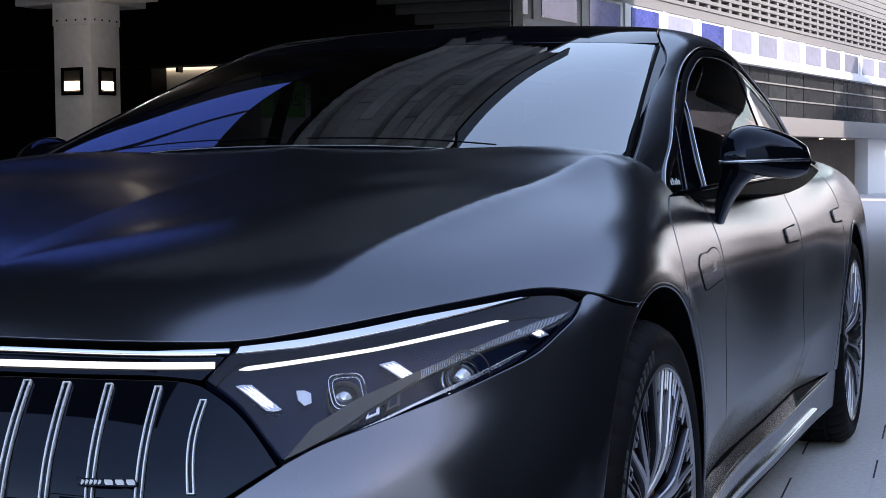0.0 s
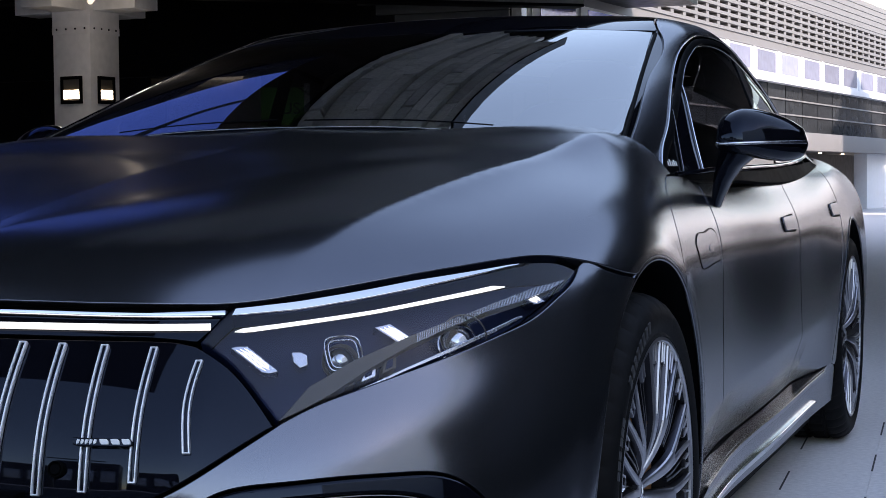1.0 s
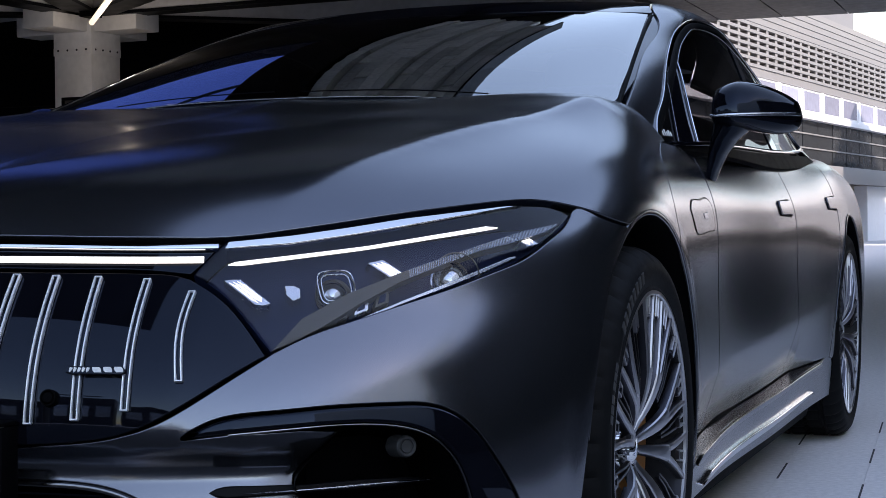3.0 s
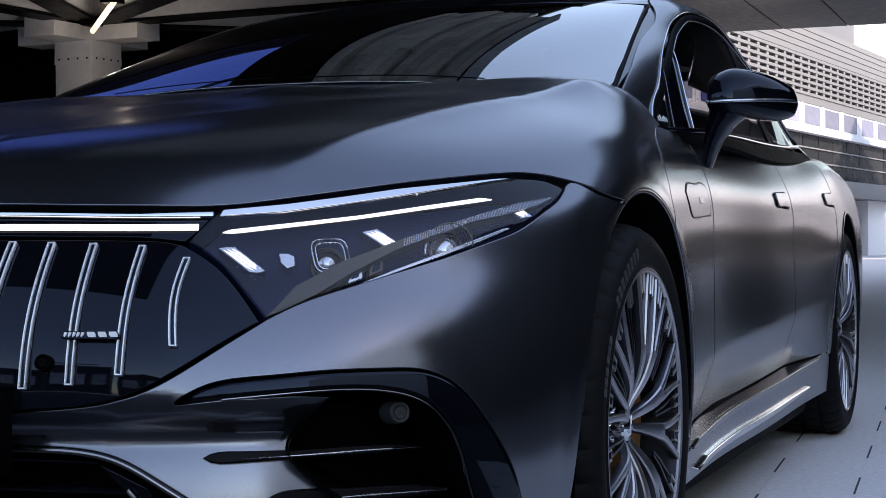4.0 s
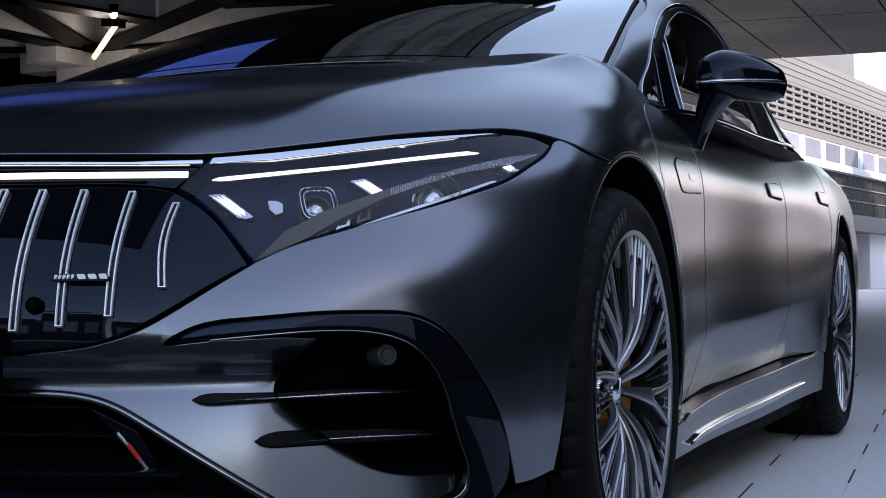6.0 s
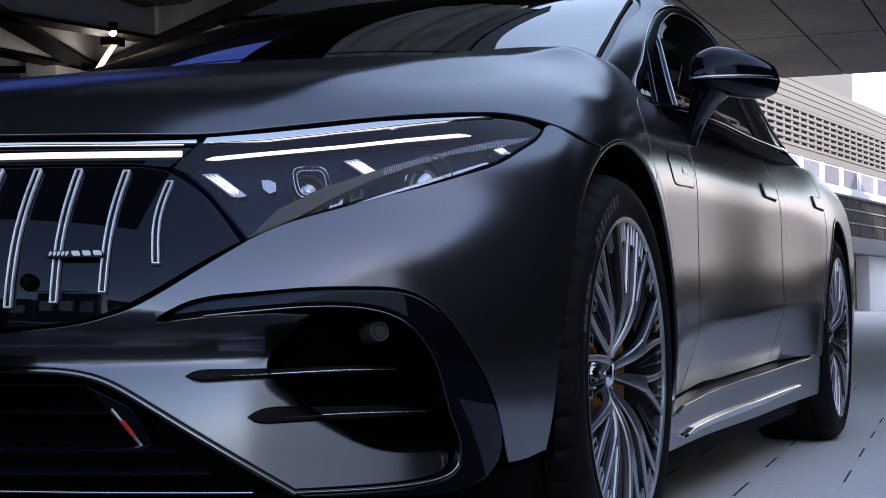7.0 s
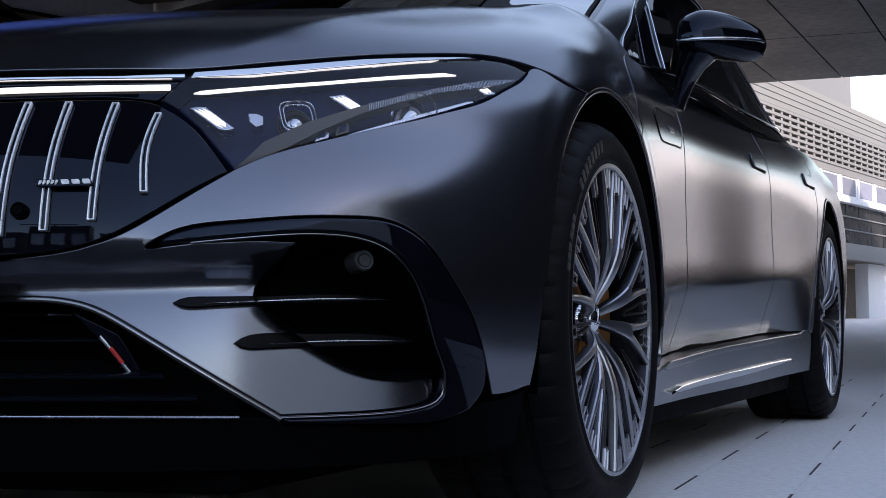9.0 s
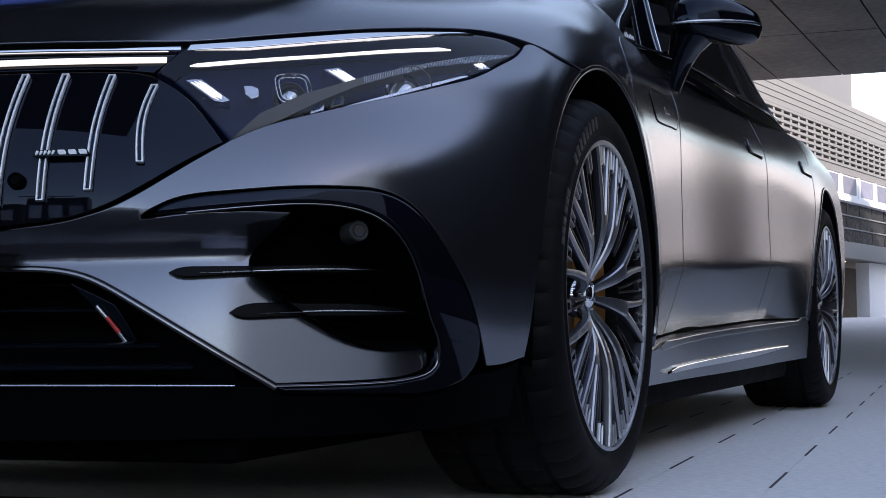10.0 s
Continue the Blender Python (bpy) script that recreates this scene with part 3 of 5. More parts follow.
part("slab_edge", box(K0, K1, -.12, .10, 1.36, 1.64, .01), FACADE, office, "pale floor edge")
# near-black sheet: the depth of the open entrance, shaded by its colour
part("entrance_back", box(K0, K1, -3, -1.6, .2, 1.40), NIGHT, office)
for x, w in ((-8, .95), (-4, .95), (6.7, 3.0), (13, .95), (18, .95)):
    part("pillar", box(x, x + w, -.50, -.25, .2, 1.37, .01), BRIGHT, office)
for x in (-2, 1.5, 3.6, 5.2):
    part("ceiling_spot", turned(lathe([(0, .001), (0, .03), (.01, .035)], 16), pose(x, -.35, 1.355, 0, 90, 0)), WARM, office)

# building on the other side of the square's end, out of view, seen only in the car's flank
hall = tagged(new("cream_building"), "sunlit cream building with tall windows across the square", "building", kind="structure")
hall.matrix_basis = Matrix.Translation((2.0, 24.6, 0)) @ pose(0, 0, 0, 0, 0, 40) @ Matrix.Translation((-.6, -25, 0))
# near-black foot: the shade at the wall's base, put into the colour
part("shaded_foot", box(.6, 16, 24.97, 27.6, -.1, 1.15), NIGHT, hall, "dark foot of the wall, shade put into its colour")
part("wall", merge(box(.6, 16, 25, 27.6, 1.15, 1.35), box(.6, 16, 25.3, 27.6, 1.35, 3.0)), CREAM, hall)
# white band added for the bright streak high on the car's flank
part("cornice", box(.6, 16, 24.96, 27.6, 3.0, 4.1), BRIGHT, hall, "bright white upper band")
for i in range(12):
    part("window_pier", box(.6 + i * 1.3, 1.35 + i * 1.3, 25, 25.3, 1.35, 3.0), CREAM, hall)
    part("window_pane", box(1.35 + i * 1.3, 1.9 + i * 1.3, 25.22, 25.30, 1.35, 3.0), SMOKE, hall)

# unseen block, added to keep the bright horizon out of the office glass
horizon_wall = tagged(new("street_end_block"), "unseen grey block, added to keep horizon light off the office glass", "building", kind="structure")
part("wall", box(-1.5, 34, 58, 64, -.1, 7), SHADE, horizon_wall)
# every fourth pane is white, for bright spots in the office glass
for i in range(11):
    part("window_pane", box(0 + i * 3, 1.4 + i * 3, 57.9, 58.0, 1.2, 2.8), BRIGHT if i % 4 == 1 else SMOKE, horizon_wall)

# bridge across the end of the square
bridge = tagged(new("bridge"), "dark flat-bottomed bridge between the buildings", "bridge", kind="structure")
# second block is an unseen nearer part, added to darken the car's reflections
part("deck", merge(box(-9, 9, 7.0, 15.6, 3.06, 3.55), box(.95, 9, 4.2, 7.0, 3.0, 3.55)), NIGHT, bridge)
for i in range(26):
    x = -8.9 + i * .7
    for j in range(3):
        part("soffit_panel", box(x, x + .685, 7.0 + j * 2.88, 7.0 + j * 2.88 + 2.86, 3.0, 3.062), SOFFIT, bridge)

# covered walk with its column
walkway = tagged(new("covered_walk"), "dark covered walk with grey beams", "building", kind="structure")
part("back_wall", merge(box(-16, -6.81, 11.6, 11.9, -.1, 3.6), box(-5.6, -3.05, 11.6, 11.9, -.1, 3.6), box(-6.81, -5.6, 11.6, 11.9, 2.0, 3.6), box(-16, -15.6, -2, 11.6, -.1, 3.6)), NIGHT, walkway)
part("grey_panel", merge(*[box(-3.80 - .19 * k, -3.06, 11.55, 11.598, 2.20 + .1 * k, 2.294 + .1 * k, .004) for k in range(5)]), PANELGREY, walkway, "grey-green metal panels")
part("back_panel", box(-8.2, -5.6, 12.6, 12.8, -.1, 2.5), COLUMN, walkway)
part("glowing_window", box(-7.25, -6.3, 12.54, 12.59, 2.02, 2.09), TUBE, walkway)
part("window_bar", box(-6.93, -6.90, 12.3, 12.4, 1.98, 2.4), NIGHT, walkway)
for i in range(8):
    part("cladding_joint", box(-16, -3.05, 11.585, 11.60, .4 + i * .8, .41 + i * .8), SOFFIT, walkway)
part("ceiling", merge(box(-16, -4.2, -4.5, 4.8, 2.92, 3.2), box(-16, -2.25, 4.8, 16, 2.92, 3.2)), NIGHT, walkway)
for a, b in (((-5.6, 8.6), (-2.4, 5.87)), ((-5.6, 8.6), (-4.2, 4.5)), ((-5.6, 8.6), (-6.0, 3.5)), ((-5.6, 8.6), (-9.5, 6.0)), ((-5.6, 8.6), (-2.3, 8.3)), ((-5.6, 8.6), (-2.3, 11.2)), ((-5.6, 8.6), (-9.6, 9.6)), ((-4.4, 7.4), (-4.9, 5.6)), ((-3.6, 7.0), (-2.4, 7.2)), ((-6.6, 7.6), (-7.6, 4.6))):
    part("beam", beam((*a, 2.69), (*b, 2.69), .17, .46), BEAMGREY, walkway)
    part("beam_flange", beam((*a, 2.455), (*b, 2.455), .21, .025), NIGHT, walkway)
tube = tagged(new("tube_light"), "lit slim tube light under the ceiling beams", "lamp")
part("tube", turned(lathe([(0, .004), (.01, .022), (1.35, .022), (1.36, .004)], 16), Matrix.Translation((-5.40, 8.28, 2.36)) @ Vector((.62, -.78, .03)).to_track_quat("X", "Z").to_matrix().to_4x4()), TUBE, tube)
part("bracket", box(-5.46, -5.34, 8.2, 8.34, 2.40, 2.46, .005), BLACK, tube)
part("bracket", box(-4.66, -4.54, 7.2, 7.34, 2.40, 2.46, .005), BLACK, tube)
glow = new("tube_glow", bpy.data.lights.new("tube_glow", "POINT"))
glow.data.energy, glow.data.color, glow.data.shadow_soft_size = 1.5, (0.95, 0.97, 1.0), 0.12
glow.parent, glow.matrix_basis = tube, pose(-4.95, 7.70, 2.20)
spot = tagged(new("spot_light"), "small bright ceiling spot", "lamp")
part("bulb", ball((-4.42, 6.98, 2.44), (.028, .028, .028), 16, 8), material("bright_bulb", (1, 1, 1), 0.3, emit=((1, .95, .85), 4.0)), spot)
part("holder", turned(lathe([(0, .03), (.06, .036), (.06, .001)], 16), pose(-4.42, 6.98, 2.45, 0, -90, 0)), BLACK, spot)

col = tagged(new("column"), "pale grey square column with flanged head and wall lights", "column", kind="structure")
col.matrix_basis = pose(-5.72, 8.72, 0, 0, 0, -6)
part("shaft", merge(box(-.185, .185, -.185, .185, -.05, 2.2, .008)), COLUMN, col)
part("head", merge(box(-.19, .19, -.19, .19, 2.2, 2.46, .01)), COLUMN, col)
for m in (0, 90, 180, 270):
    part("bracket", turned(box(.19, .60, -.15, .15, 2.325, 2.60, .006), pose(0, 0, 0, 0, 0, m)), COLUMN, col)
    part("flange", turned(box(-.187, .187, -.192, -.186, 2.145, 2.205, .002), pose(0, 0, 0, 0, 0, m)), COLUMN, col)
    for k in range(4):
        part("bolt", turned(ball((-.14 + k * .093, -.193, 2.185), (.009, .006, .009), 10, 6), pose(0, 0, 0, 0, 0, m)), SOFFIT, col)
for m in (0, 90):
    light = tagged(new("wall_light"), "square recessed wall light, lit, on the column", "lamp", "wall lights")
    light.matrix_basis = pose(-5.72, 8.72, -.035, 0, 0, -6 + m)
    part("frame", merge(box(-.105, .105, -.205, -.186, 1.82, 1.845, .003), box(-.105, .105, -.205, -.186, 1.625, 1.65, .003), box(-.105, -.082, -.205, -.186, 1.65, 1.82, .003), box(.082, .105, -.205, -.186, 1.65, 1.82, .003)), BLACK, light)
    part("recess", box(-.082, .082, -.192, -.187, 1.65, 1.82), LAMPGREY, light)
    part("diffuser", box(-.078, .078, -.199, -.192, 1.665, 1.735, .002), WARM, light)

# canopy over the far side of the car
canopy = tagged(new("canopy"), "ribbed canopy edge beside the car with a blue glass roof", "canopy", kind="structure")
for i in range(11):
    end = 3.55 + .09 * (10 - i) if i > 2 else 4.2
    y = .9 - .23 * (i % 3)
    while y < end - .05:
        part("board", box(-1.015 + i * .0725, -.953 + i * .0725, y, min(y + .66, end), 2.60 + .014 * (i * 7 % 4), 2.672), RIBBED, canopy)
        y += .68
# unseen black pieces, added and sized by what bonnet and windscreen should mirror
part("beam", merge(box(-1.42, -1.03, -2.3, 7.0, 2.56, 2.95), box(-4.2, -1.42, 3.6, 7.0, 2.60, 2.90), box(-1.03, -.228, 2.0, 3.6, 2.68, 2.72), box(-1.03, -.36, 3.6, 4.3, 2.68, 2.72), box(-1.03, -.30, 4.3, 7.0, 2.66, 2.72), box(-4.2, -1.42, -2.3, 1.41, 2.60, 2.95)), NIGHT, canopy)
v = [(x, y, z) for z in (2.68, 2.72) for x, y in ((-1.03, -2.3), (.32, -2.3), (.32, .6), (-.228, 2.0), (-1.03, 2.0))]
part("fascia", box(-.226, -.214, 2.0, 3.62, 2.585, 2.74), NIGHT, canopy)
part("added_dark_soffit", (np.array(v), [(4, 3, 2, 1, 0), (5, 6, 7, 8, 9)] + [(i, (i + 1) % 5, 5 + (i + 1) % 5, 5 + i) for i in range(5)], None), NIGHT, canopy)
for i in range(4, 8):
    pane = part("roof_pane", box(-4.19, -1.43, -.9 + i * .58, -.34 + i * .58, 2.62, 2.63), SKYPANE, canopy)
    pane.visible_shadow = False
    part("glazing_bar", box(-4.19, -1.43, -.91 + i * .58, -.90 + i * .58, 2.612, 2.638), SOFFIT, canopy)

# unseen dark block to the right of the car, added for dark reflections in its side
block = tagged(new("dark_block"), "unseen dark block beside the square, added for dark reflections", "building", kind="structure")
part("wall", box(5.6, 14, -1.3, 22.0, -.1, 4.7), NIGHT, block)
for i in range(6):
    part("window_pane", box(5.56, 5.6, -1.2 + i * 1.7, -.1 + i * 1.7, 1.0, 3.0), SOFFIT, block)
# tall unseen block, added to shade the square; white so the bumper mirrors it brightly
tower = tagged(new("tall_block"), "unseen tall pale block, added to shade the square", "building", kind="structure")
part("wall", box(16.0, 30, -26, 2.6, -.1, 16), BRIGHT, tower)
# low skyline across the square
for i, (x, w, h) in enumerate(((-92, 14, 11), (-77, 12, 15), (-64, 13, 10), (-50, 10, 13), (-39, 9, 9), (-29, 7, 12), (-21, 9, 8.5), (-11, 8, 11), (-2, 8, 8), (6.4, 24, 5))):
    far = tagged(new("far_building"), "dark building far across the square", "building", kind="structure")
    part("wall", box(x, x + w, -48, -42, -.1, h), SOFFIT, far)
    for j in range(3):
        part("window_pane", box(x + .5 + j * w / 3, x + .4 + (j + .7) * w / 3, -42, -41.95, h * .3, h * .7), PANE, far)
crane = tagged(new("tower_crane"), "slim tower crane far across the square", "crane", kind="structure")
part("mast", box(-11.3, -10.9, -60, -59.6, 0, 17), SOFFIT, crane)
part("jib", box(-18, -7, -60, -59.7, 16.4, 16.9), SOFFIT, crane)

# bus stop sign beyond the car
sign = tagged(new("bus_stop_sign"), "green and white bus stop sign board", "sign")
sign.matrix_basis = pose(-3.6, 7.95, 0, 0, 0, 22)
part("board", box(-.16, .16, -.012, .012, .9, 1.36, .004), WHITE, sign)
part("green_field", box(-.16, .16, -.014, .014, 1.36, 1.63, .004), GREEN, sign)
part("pole", box(.15, .19, -.02, .02, -.01, 1.66, .004), WHITE, sign)
word = bpy.data.curves.new("word", "FONT")
word.body, word.size, word.extrude, word.align_x = "BUS", .12, .002, "CENTER"
word.materials.append(NIGHT)
text = new("word", word)
text.parent, text.matrix_basis = sign, pose(.02, -.017, 1.44, 90)

# paving near the car
TILT_Z = pose(0, 0, 0, 0, 0, 3.6)
slab = part("paving_slab", box(-.1276, .1276, -.3894, .3894, -.02, 0), PAVING, ground)
slabs = [(x, y) for x in range(13) for y in range(15)]
slot = box(-.003, .003, -.165, .165, -.003, .0008)
slot_data = None
for n_, (i, j) in enumerate(slabs):
    x, y = .611 + i * .256, -1.6 + j * .78 + (.39 if i % 2 else 0)
    m = TILT_Z @ pose(x, y, 0)
    if m.translation.y > 7.2:
        continue
    if n_ == 0:
        slab.matrix_basis = m
    else:
        o = new("paving_slab", slab.data)
        o.parent, o.matrix_basis = ground, m
    if slot_data is None:
        s0 = part("drain_slot", slot, GROUT, ground)
        slot_data = s0.data
    else:
        s0 = new("drain_slot", slot_data)
        s0.parent = ground
    s0.matrix_basis = TILT_Z @ pose(x + .128, y + .319, 0)

# ---- the car ----
car = tagged(new("car"), "dark grey satin electric saloon car with black grille, parked on paving", "car")
TOP = BODY.kv[-1]


def hollow(skin, loop, lift0, lift1):
    """The wall round an opening, from one depth to another."""
    n = skin.normal(loop[:, 0], loop[:, 1])
    p = skin.at(loop[:, 0], loop[:, 1])
    m = len(p)
    return np.concatenate([p + n * lift0, p + n * lift1]), [(i, (i + 1) % m, m + (i + 1) % m, m + i) for i in range(m)], None


def on_mid(uv):
    uv = uv.copy()
    uv[uv[:, 0] < 0.015, 0] = 0
    return uv


def arc(a0, a1, n=24, c=(0.045, 0.38), r=0.425):
    return [(c[0] + r * math.cos(radians(a)), c[1] + r * math.sin(radians(a))) for a in np.linspace(a0, a1, n)]


# lines of the nose, drawn from the front left corner (along, up)
HOOD_EDGE = [(-.60, .776), (-.46, .774), (-.349, .771), (-.236, .769), (-.173, .769), (-.072, .779), (.019, .791), (.117, .804), (.221, .815), (.313, .823), (.385, .824), (.456, .814), (.508, .803), (.571, .786), (.606, .780)]
GRILLE_LOW = [(-.66, .470), (-.462, .475), (-.416, .479), (-.359, .487), (-.308, .505), (-.248, .539), (-.193, .573), (-.144, .601)]
LAMP_LOW = [(-.137, .605), (-.091, .625), (-.021, .646), (.073, .670), (.176, .695), (.243, .713), (.316, .735), (.374, .762), (.417, .783), (.438, .799)]
LAMP_TOP = [(-.168, .764), (-.074, .773), (.016, .784), (.113, .797), (.216, .807), (.307, .815), (.378, .816), (.418, .809), (.438, .799)]
LAMP_IN = [(-.137, .605), (-.158, .642), (-.188, .689), (-.222, .717)]
BOOM_OUT = [(-.270, .487), (-.231, .509), (-.154, .522), (-.074, .528), (.028, .529), (.083, .524), (.131, .503), (.192, .439), (.240, .370), (.270, .298), (.268, .262), (.241, .231)]
BOOM_IN = [(-.270, .485), (-.209, .492), (-.117, .500), (-.027, .503), (.024, .498), (.069, .484), (.107, .455), (.144, .387), (.168, .326), (.187, .282), (.181, .256), (.150, .241), (.100, .235), (.015, .233), (-.080, .233)]
DUCT = [(-.060, .497), (-.085, .471), (-.115, .442), (-.126, .417), (-.104, .383), (-.070, .356), (-.015, .322), (.030, .298), (.110, .280), (.183, .284)]
LOW_CHROME = [(-.65, .422), (-.454, .420), (-.412, .417), (-.361, .404), (-.309, .374), (-.248, .334), (-.154, .276), (-.080, .233)]
LOW_INTAKE = [(-.66, .240), (-.453, .240), (-.30, .238), (-.14, .235), (-.08, .231)]


def flare(v):
    """The skin swells towards the edge of the front wheel arch."""
    r = np.hypot(v[:, 1] - 0.045, v[:, 2] - 0.38)
    k = np.clip((0.485 - r) / 0.05, 0, 1) * np.clip((v[:, 0] - 0.80) / 0.1, 0, 1)
    return 0.004 * k * k * (3 - 2 * k)


def crease(v):
    """The soft fold that runs along the bonnet over each wheel."""
    line = np.interp(v[:, 1], (-.75, -.62, -.47, -.30, -.12, .085, .40), (.54, .574, .606, .64, .678, .722, .775))
    fade = np.clip((v[:, 1] + 0.72) / 0.5, 0, 1) * np.clip((0.50 - v[:, 1]) / 0.15, 0, 1)
    d = v[:, 0] - line
    r = np.sqrt(d * d + 0.003 ** 2) - 0.003
    return 0.014 * fade * np.exp(-r / np.where(d < 0, 0.065, 0.045)) + flare(v)


def tuck(v):
    """Below a sharp line the doors turn in towards the sill."""
    d = np.interp(v[:, 1], (.6, 1.0, 1.4, 1.76, 2.6), (.434, .452, .463, .478, .502)) - v[:, 2]
    fade = np.clip((v[:, 1] - 0.47) / 0.16, 0, 1) * np.clip((2.68 - v[:, 1]) / 0.5, 0, 1)
    return flare(v) - fade * 0.28 * np.clip(d, 0, 0.2)


def scoop(v):
    """Below the grille the bumper leans back into a groove, which deepens into the side intake."""
    s, z = (v[:, 0] + v[:, 1]) * 0.70711, v[:, 2]
    low = inside(np.stack([s, z], 1), np.array(BOOM_OUT + [(.10, .20), (-.08, .215), (-.27, .32)])) | (s < -0.262)
    up, down = np.clip((z - 0.225) / 0.205, 0, 1), np.clip((0.497 - z) / 0.062, 0, 1)
    w = np.clip((s + 0.25) / 0.30, 0, 1)
    groove = 0.056 * up * down * down * (3 - 2 * down) * np.clip((0.262 - s) / 0.06, 0, 1)
    return np.where(low, -groove - (0.006 + 0.022 * up) * w * w * (3 - 2 * w) * np.clip((0.262 - s) / 0.06, 0, 1), flare(v))


# bonnet
rear = drawn(BODY, "P", [(.872, .60), (.85, .555), (.80, .51), (.62, .478), (.35, .475), (0, .475)])
front = drawn(BODY, "Q", HOOD_EDGE)
rest = np.array([(a, TOP) for a in np.arange(rear[-1, 0], 0, -0.02)] + [(0, a) for a in np.arange(TOP, front[0, 1], -0.02)])
loop = on_mid(outline(BODY, ("Q", HOOD_EDGE), ("S", arc(109, 57)), ("S", [(.276, .736), (.285, .79), (.30, .834), (.373, .898), (.44, .930), (.54, .955)]), ("UV", rear), ("UV", rest)))
bonnet = part("bonnet", both(trim(BODY, loop, step=0.010, push=crease, middle=True)), PAINT, car, "satin grey clamshell bonnet with a soft fold")

# front bumper
low = drawn(BODY, "Q", LOW_CHROME[::-1])
top = drawn(BODY, "Q", GRILLE_LOW)
loop = on_mid(outline(BODY, ("Q", GRILLE_LOW), ("Q", LAMP_LOW), ("Q", [(.44, .802), (.456, .811), (.508, .800), (.571, .783), (.606, .777)]),
                      ("S", arc(110, 165)), ("S", [(-.366, .49), (-.385, .40), (-.395, .30), (-.398, .268)]), ("Q", [(.39, .266), (.33, .254), (.288, .252)]),
                      ("Q", BOOM_OUT[::-1][2:]), ("Q", BOOM_IN[:3]), ("Q", DUCT), ("Q", [(.183, .280), (.181, .256), (.150, .241), (.100, .235), (.015, .233), (-.080, .233)]),
                      ("UV", low), ("UV", [(0, a) for a in np.arange(low[-1, 1], top[0, 1], 0.02)])))
bumper = part("front_bumper", both(trim(BODY, loop, step=0.014, push=scoop, middle=True)), PAINT, car, "satin grey front bumper")

# grille panel with its bars
def bulge(v):
    """The grille stands upright below and leans back towards its top."""
    k = np.clip(1 - ((v[:, 2] - .598) / .128) ** 2, 0, 1)
    return .015 * k * np.clip((.62 - v[:, 0]) / .12, 0, 1)


loop = on_mid(outline(BODY, ("Q", [(-.64, .727), (-.466, .725), (-.356, .723), (-.282, .721), (-.245, .717), (-.227, .711)]), ("Q", [(-.227, .711), (-.19, .679), (-.16, .632), (-.146, .603)]), ("Q", GRILLE_LOW[::-1])))
grille = part("grille", both(trim(BODY, loop, step=0.014, lift=-0.003, push=bulge, middle=True)), GLOSS, car, "gloss black closed grille panel")
for a, b in (((-.228, .687), (-.263, .563)), ((-.284, .707), (-.335, .525)), ((-.347, .711), (-.398, .512)), ((-.401, .713), (-.456, .506)), ((-.451, .715), (-.512, .500)), ((-.500, .716), (-.566, .497)), ((-.551, .717), (-.612, .495))):
    mid = ((a[0] + b[0]) / 2 + 0.006 * (a[1] - b[1]) / .2 - 0.012, (a[1] + b[1]) / 2)
    for sg in (-1, 1):
        side = [(p[0] + sg * 0.0038, p[1]) for p in (a, mid, b)]
        pair("grille_bar", strip(BODY, [("Q", side)], 0.0040, 0.0055, 0.0, push=bulge), BARSILVER, grille)
    for e in (a, b):
        pair("grille_bar_end", strip(BODY, [("Q", [(e[0] - .0045, e[1]), (e[0] + .0045, e[1])], False, 0.003)], 0.0034, 0.0055, 0.0, push=bulge), BARSILVER, grille)
    pair("grille_bar_core", strip(BODY, [("Q", (a, mid, b))], 0.0055, 0.003, 0.0, push=bulge), GLOSS, grille)

badge = part("badge", trim(BODY, outline(BODY, ("Q", [(-.400, .584), (-.324, .582), (-.325, .568), (-.401, .569), (-.400, .584)], False)), step=0.01, lift=0.010, push=bulge, depth=0.012), GLOSS, grille, "small badge with silver shapes")
for k in range(5):
    s = -.396 + k * .0052
    part("badge_stripe", trim(BODY, outline(BODY, ("Q", [(s + .003, .580), (s + .0065, .580), (s + .0035, .573), (s, .573), (s + .003, .580)], False, 0.004)), step=0.01, lift=0.0115, push=bulge, depth=0.001, gap=0, edge=0.0003), WHITE, badge)
for k in range(3):
    s = -.366 + k * .0135
    part("badge_shape", trim(BODY, outline(BODY, ("Q", [(s, .580), (s + .0105, .580), (s + .0105, .573), (s, .573), (s, .580)], False, 0.004)), step=0.01, lift=0.0115, push=bulge, depth=0.001, gap=0, edge=0.0003), WHITE, badge)
uv = drawn(BODY, "Q", [(-.426, .541), (-.425, .541)])[0]
c, n = BODY.at(uv[:1], uv[1:])[0], BODY.normal(uv[:1], uv[1:])[0]


def knob(c, n, profile, seg=40):
    """A turned piece that stands at c and looks along n."""
    m = Matrix.Translation(c) @ Vector(n).to_track_quat("X", "Z").to_matrix().to_4x4()
    return turned(lathe(profile, seg), m)


part("parking_camera", knob(c + n * .012, n, [(.006, 0.0005), (.006, .007), (.003, .009), (.006, .0105), (.006, .012), (-.004, .013)]), BLACK, grille)

# light bar between the lamps
bar_top = [(p[0], p[1] - .003) for p in HOOD_EDGE[:5]]
loop = on_mid(outline(BODY, ("Q", bar_top[:4] + [(-.172, .764)]), ("Q", [(-.172, .764), (-.200, .738), (-.226, .718)]), ("Q", [(-.245, .720), (-.282, .724), (-.356, .726), (-.466, .728), (-.64, .730)])))
lightbar = part("light_bar", both(trim(BODY, loop, step=0.02, lift=-0.006, middle=True)), GLOSS, car, "dark panel with a glowing white line")
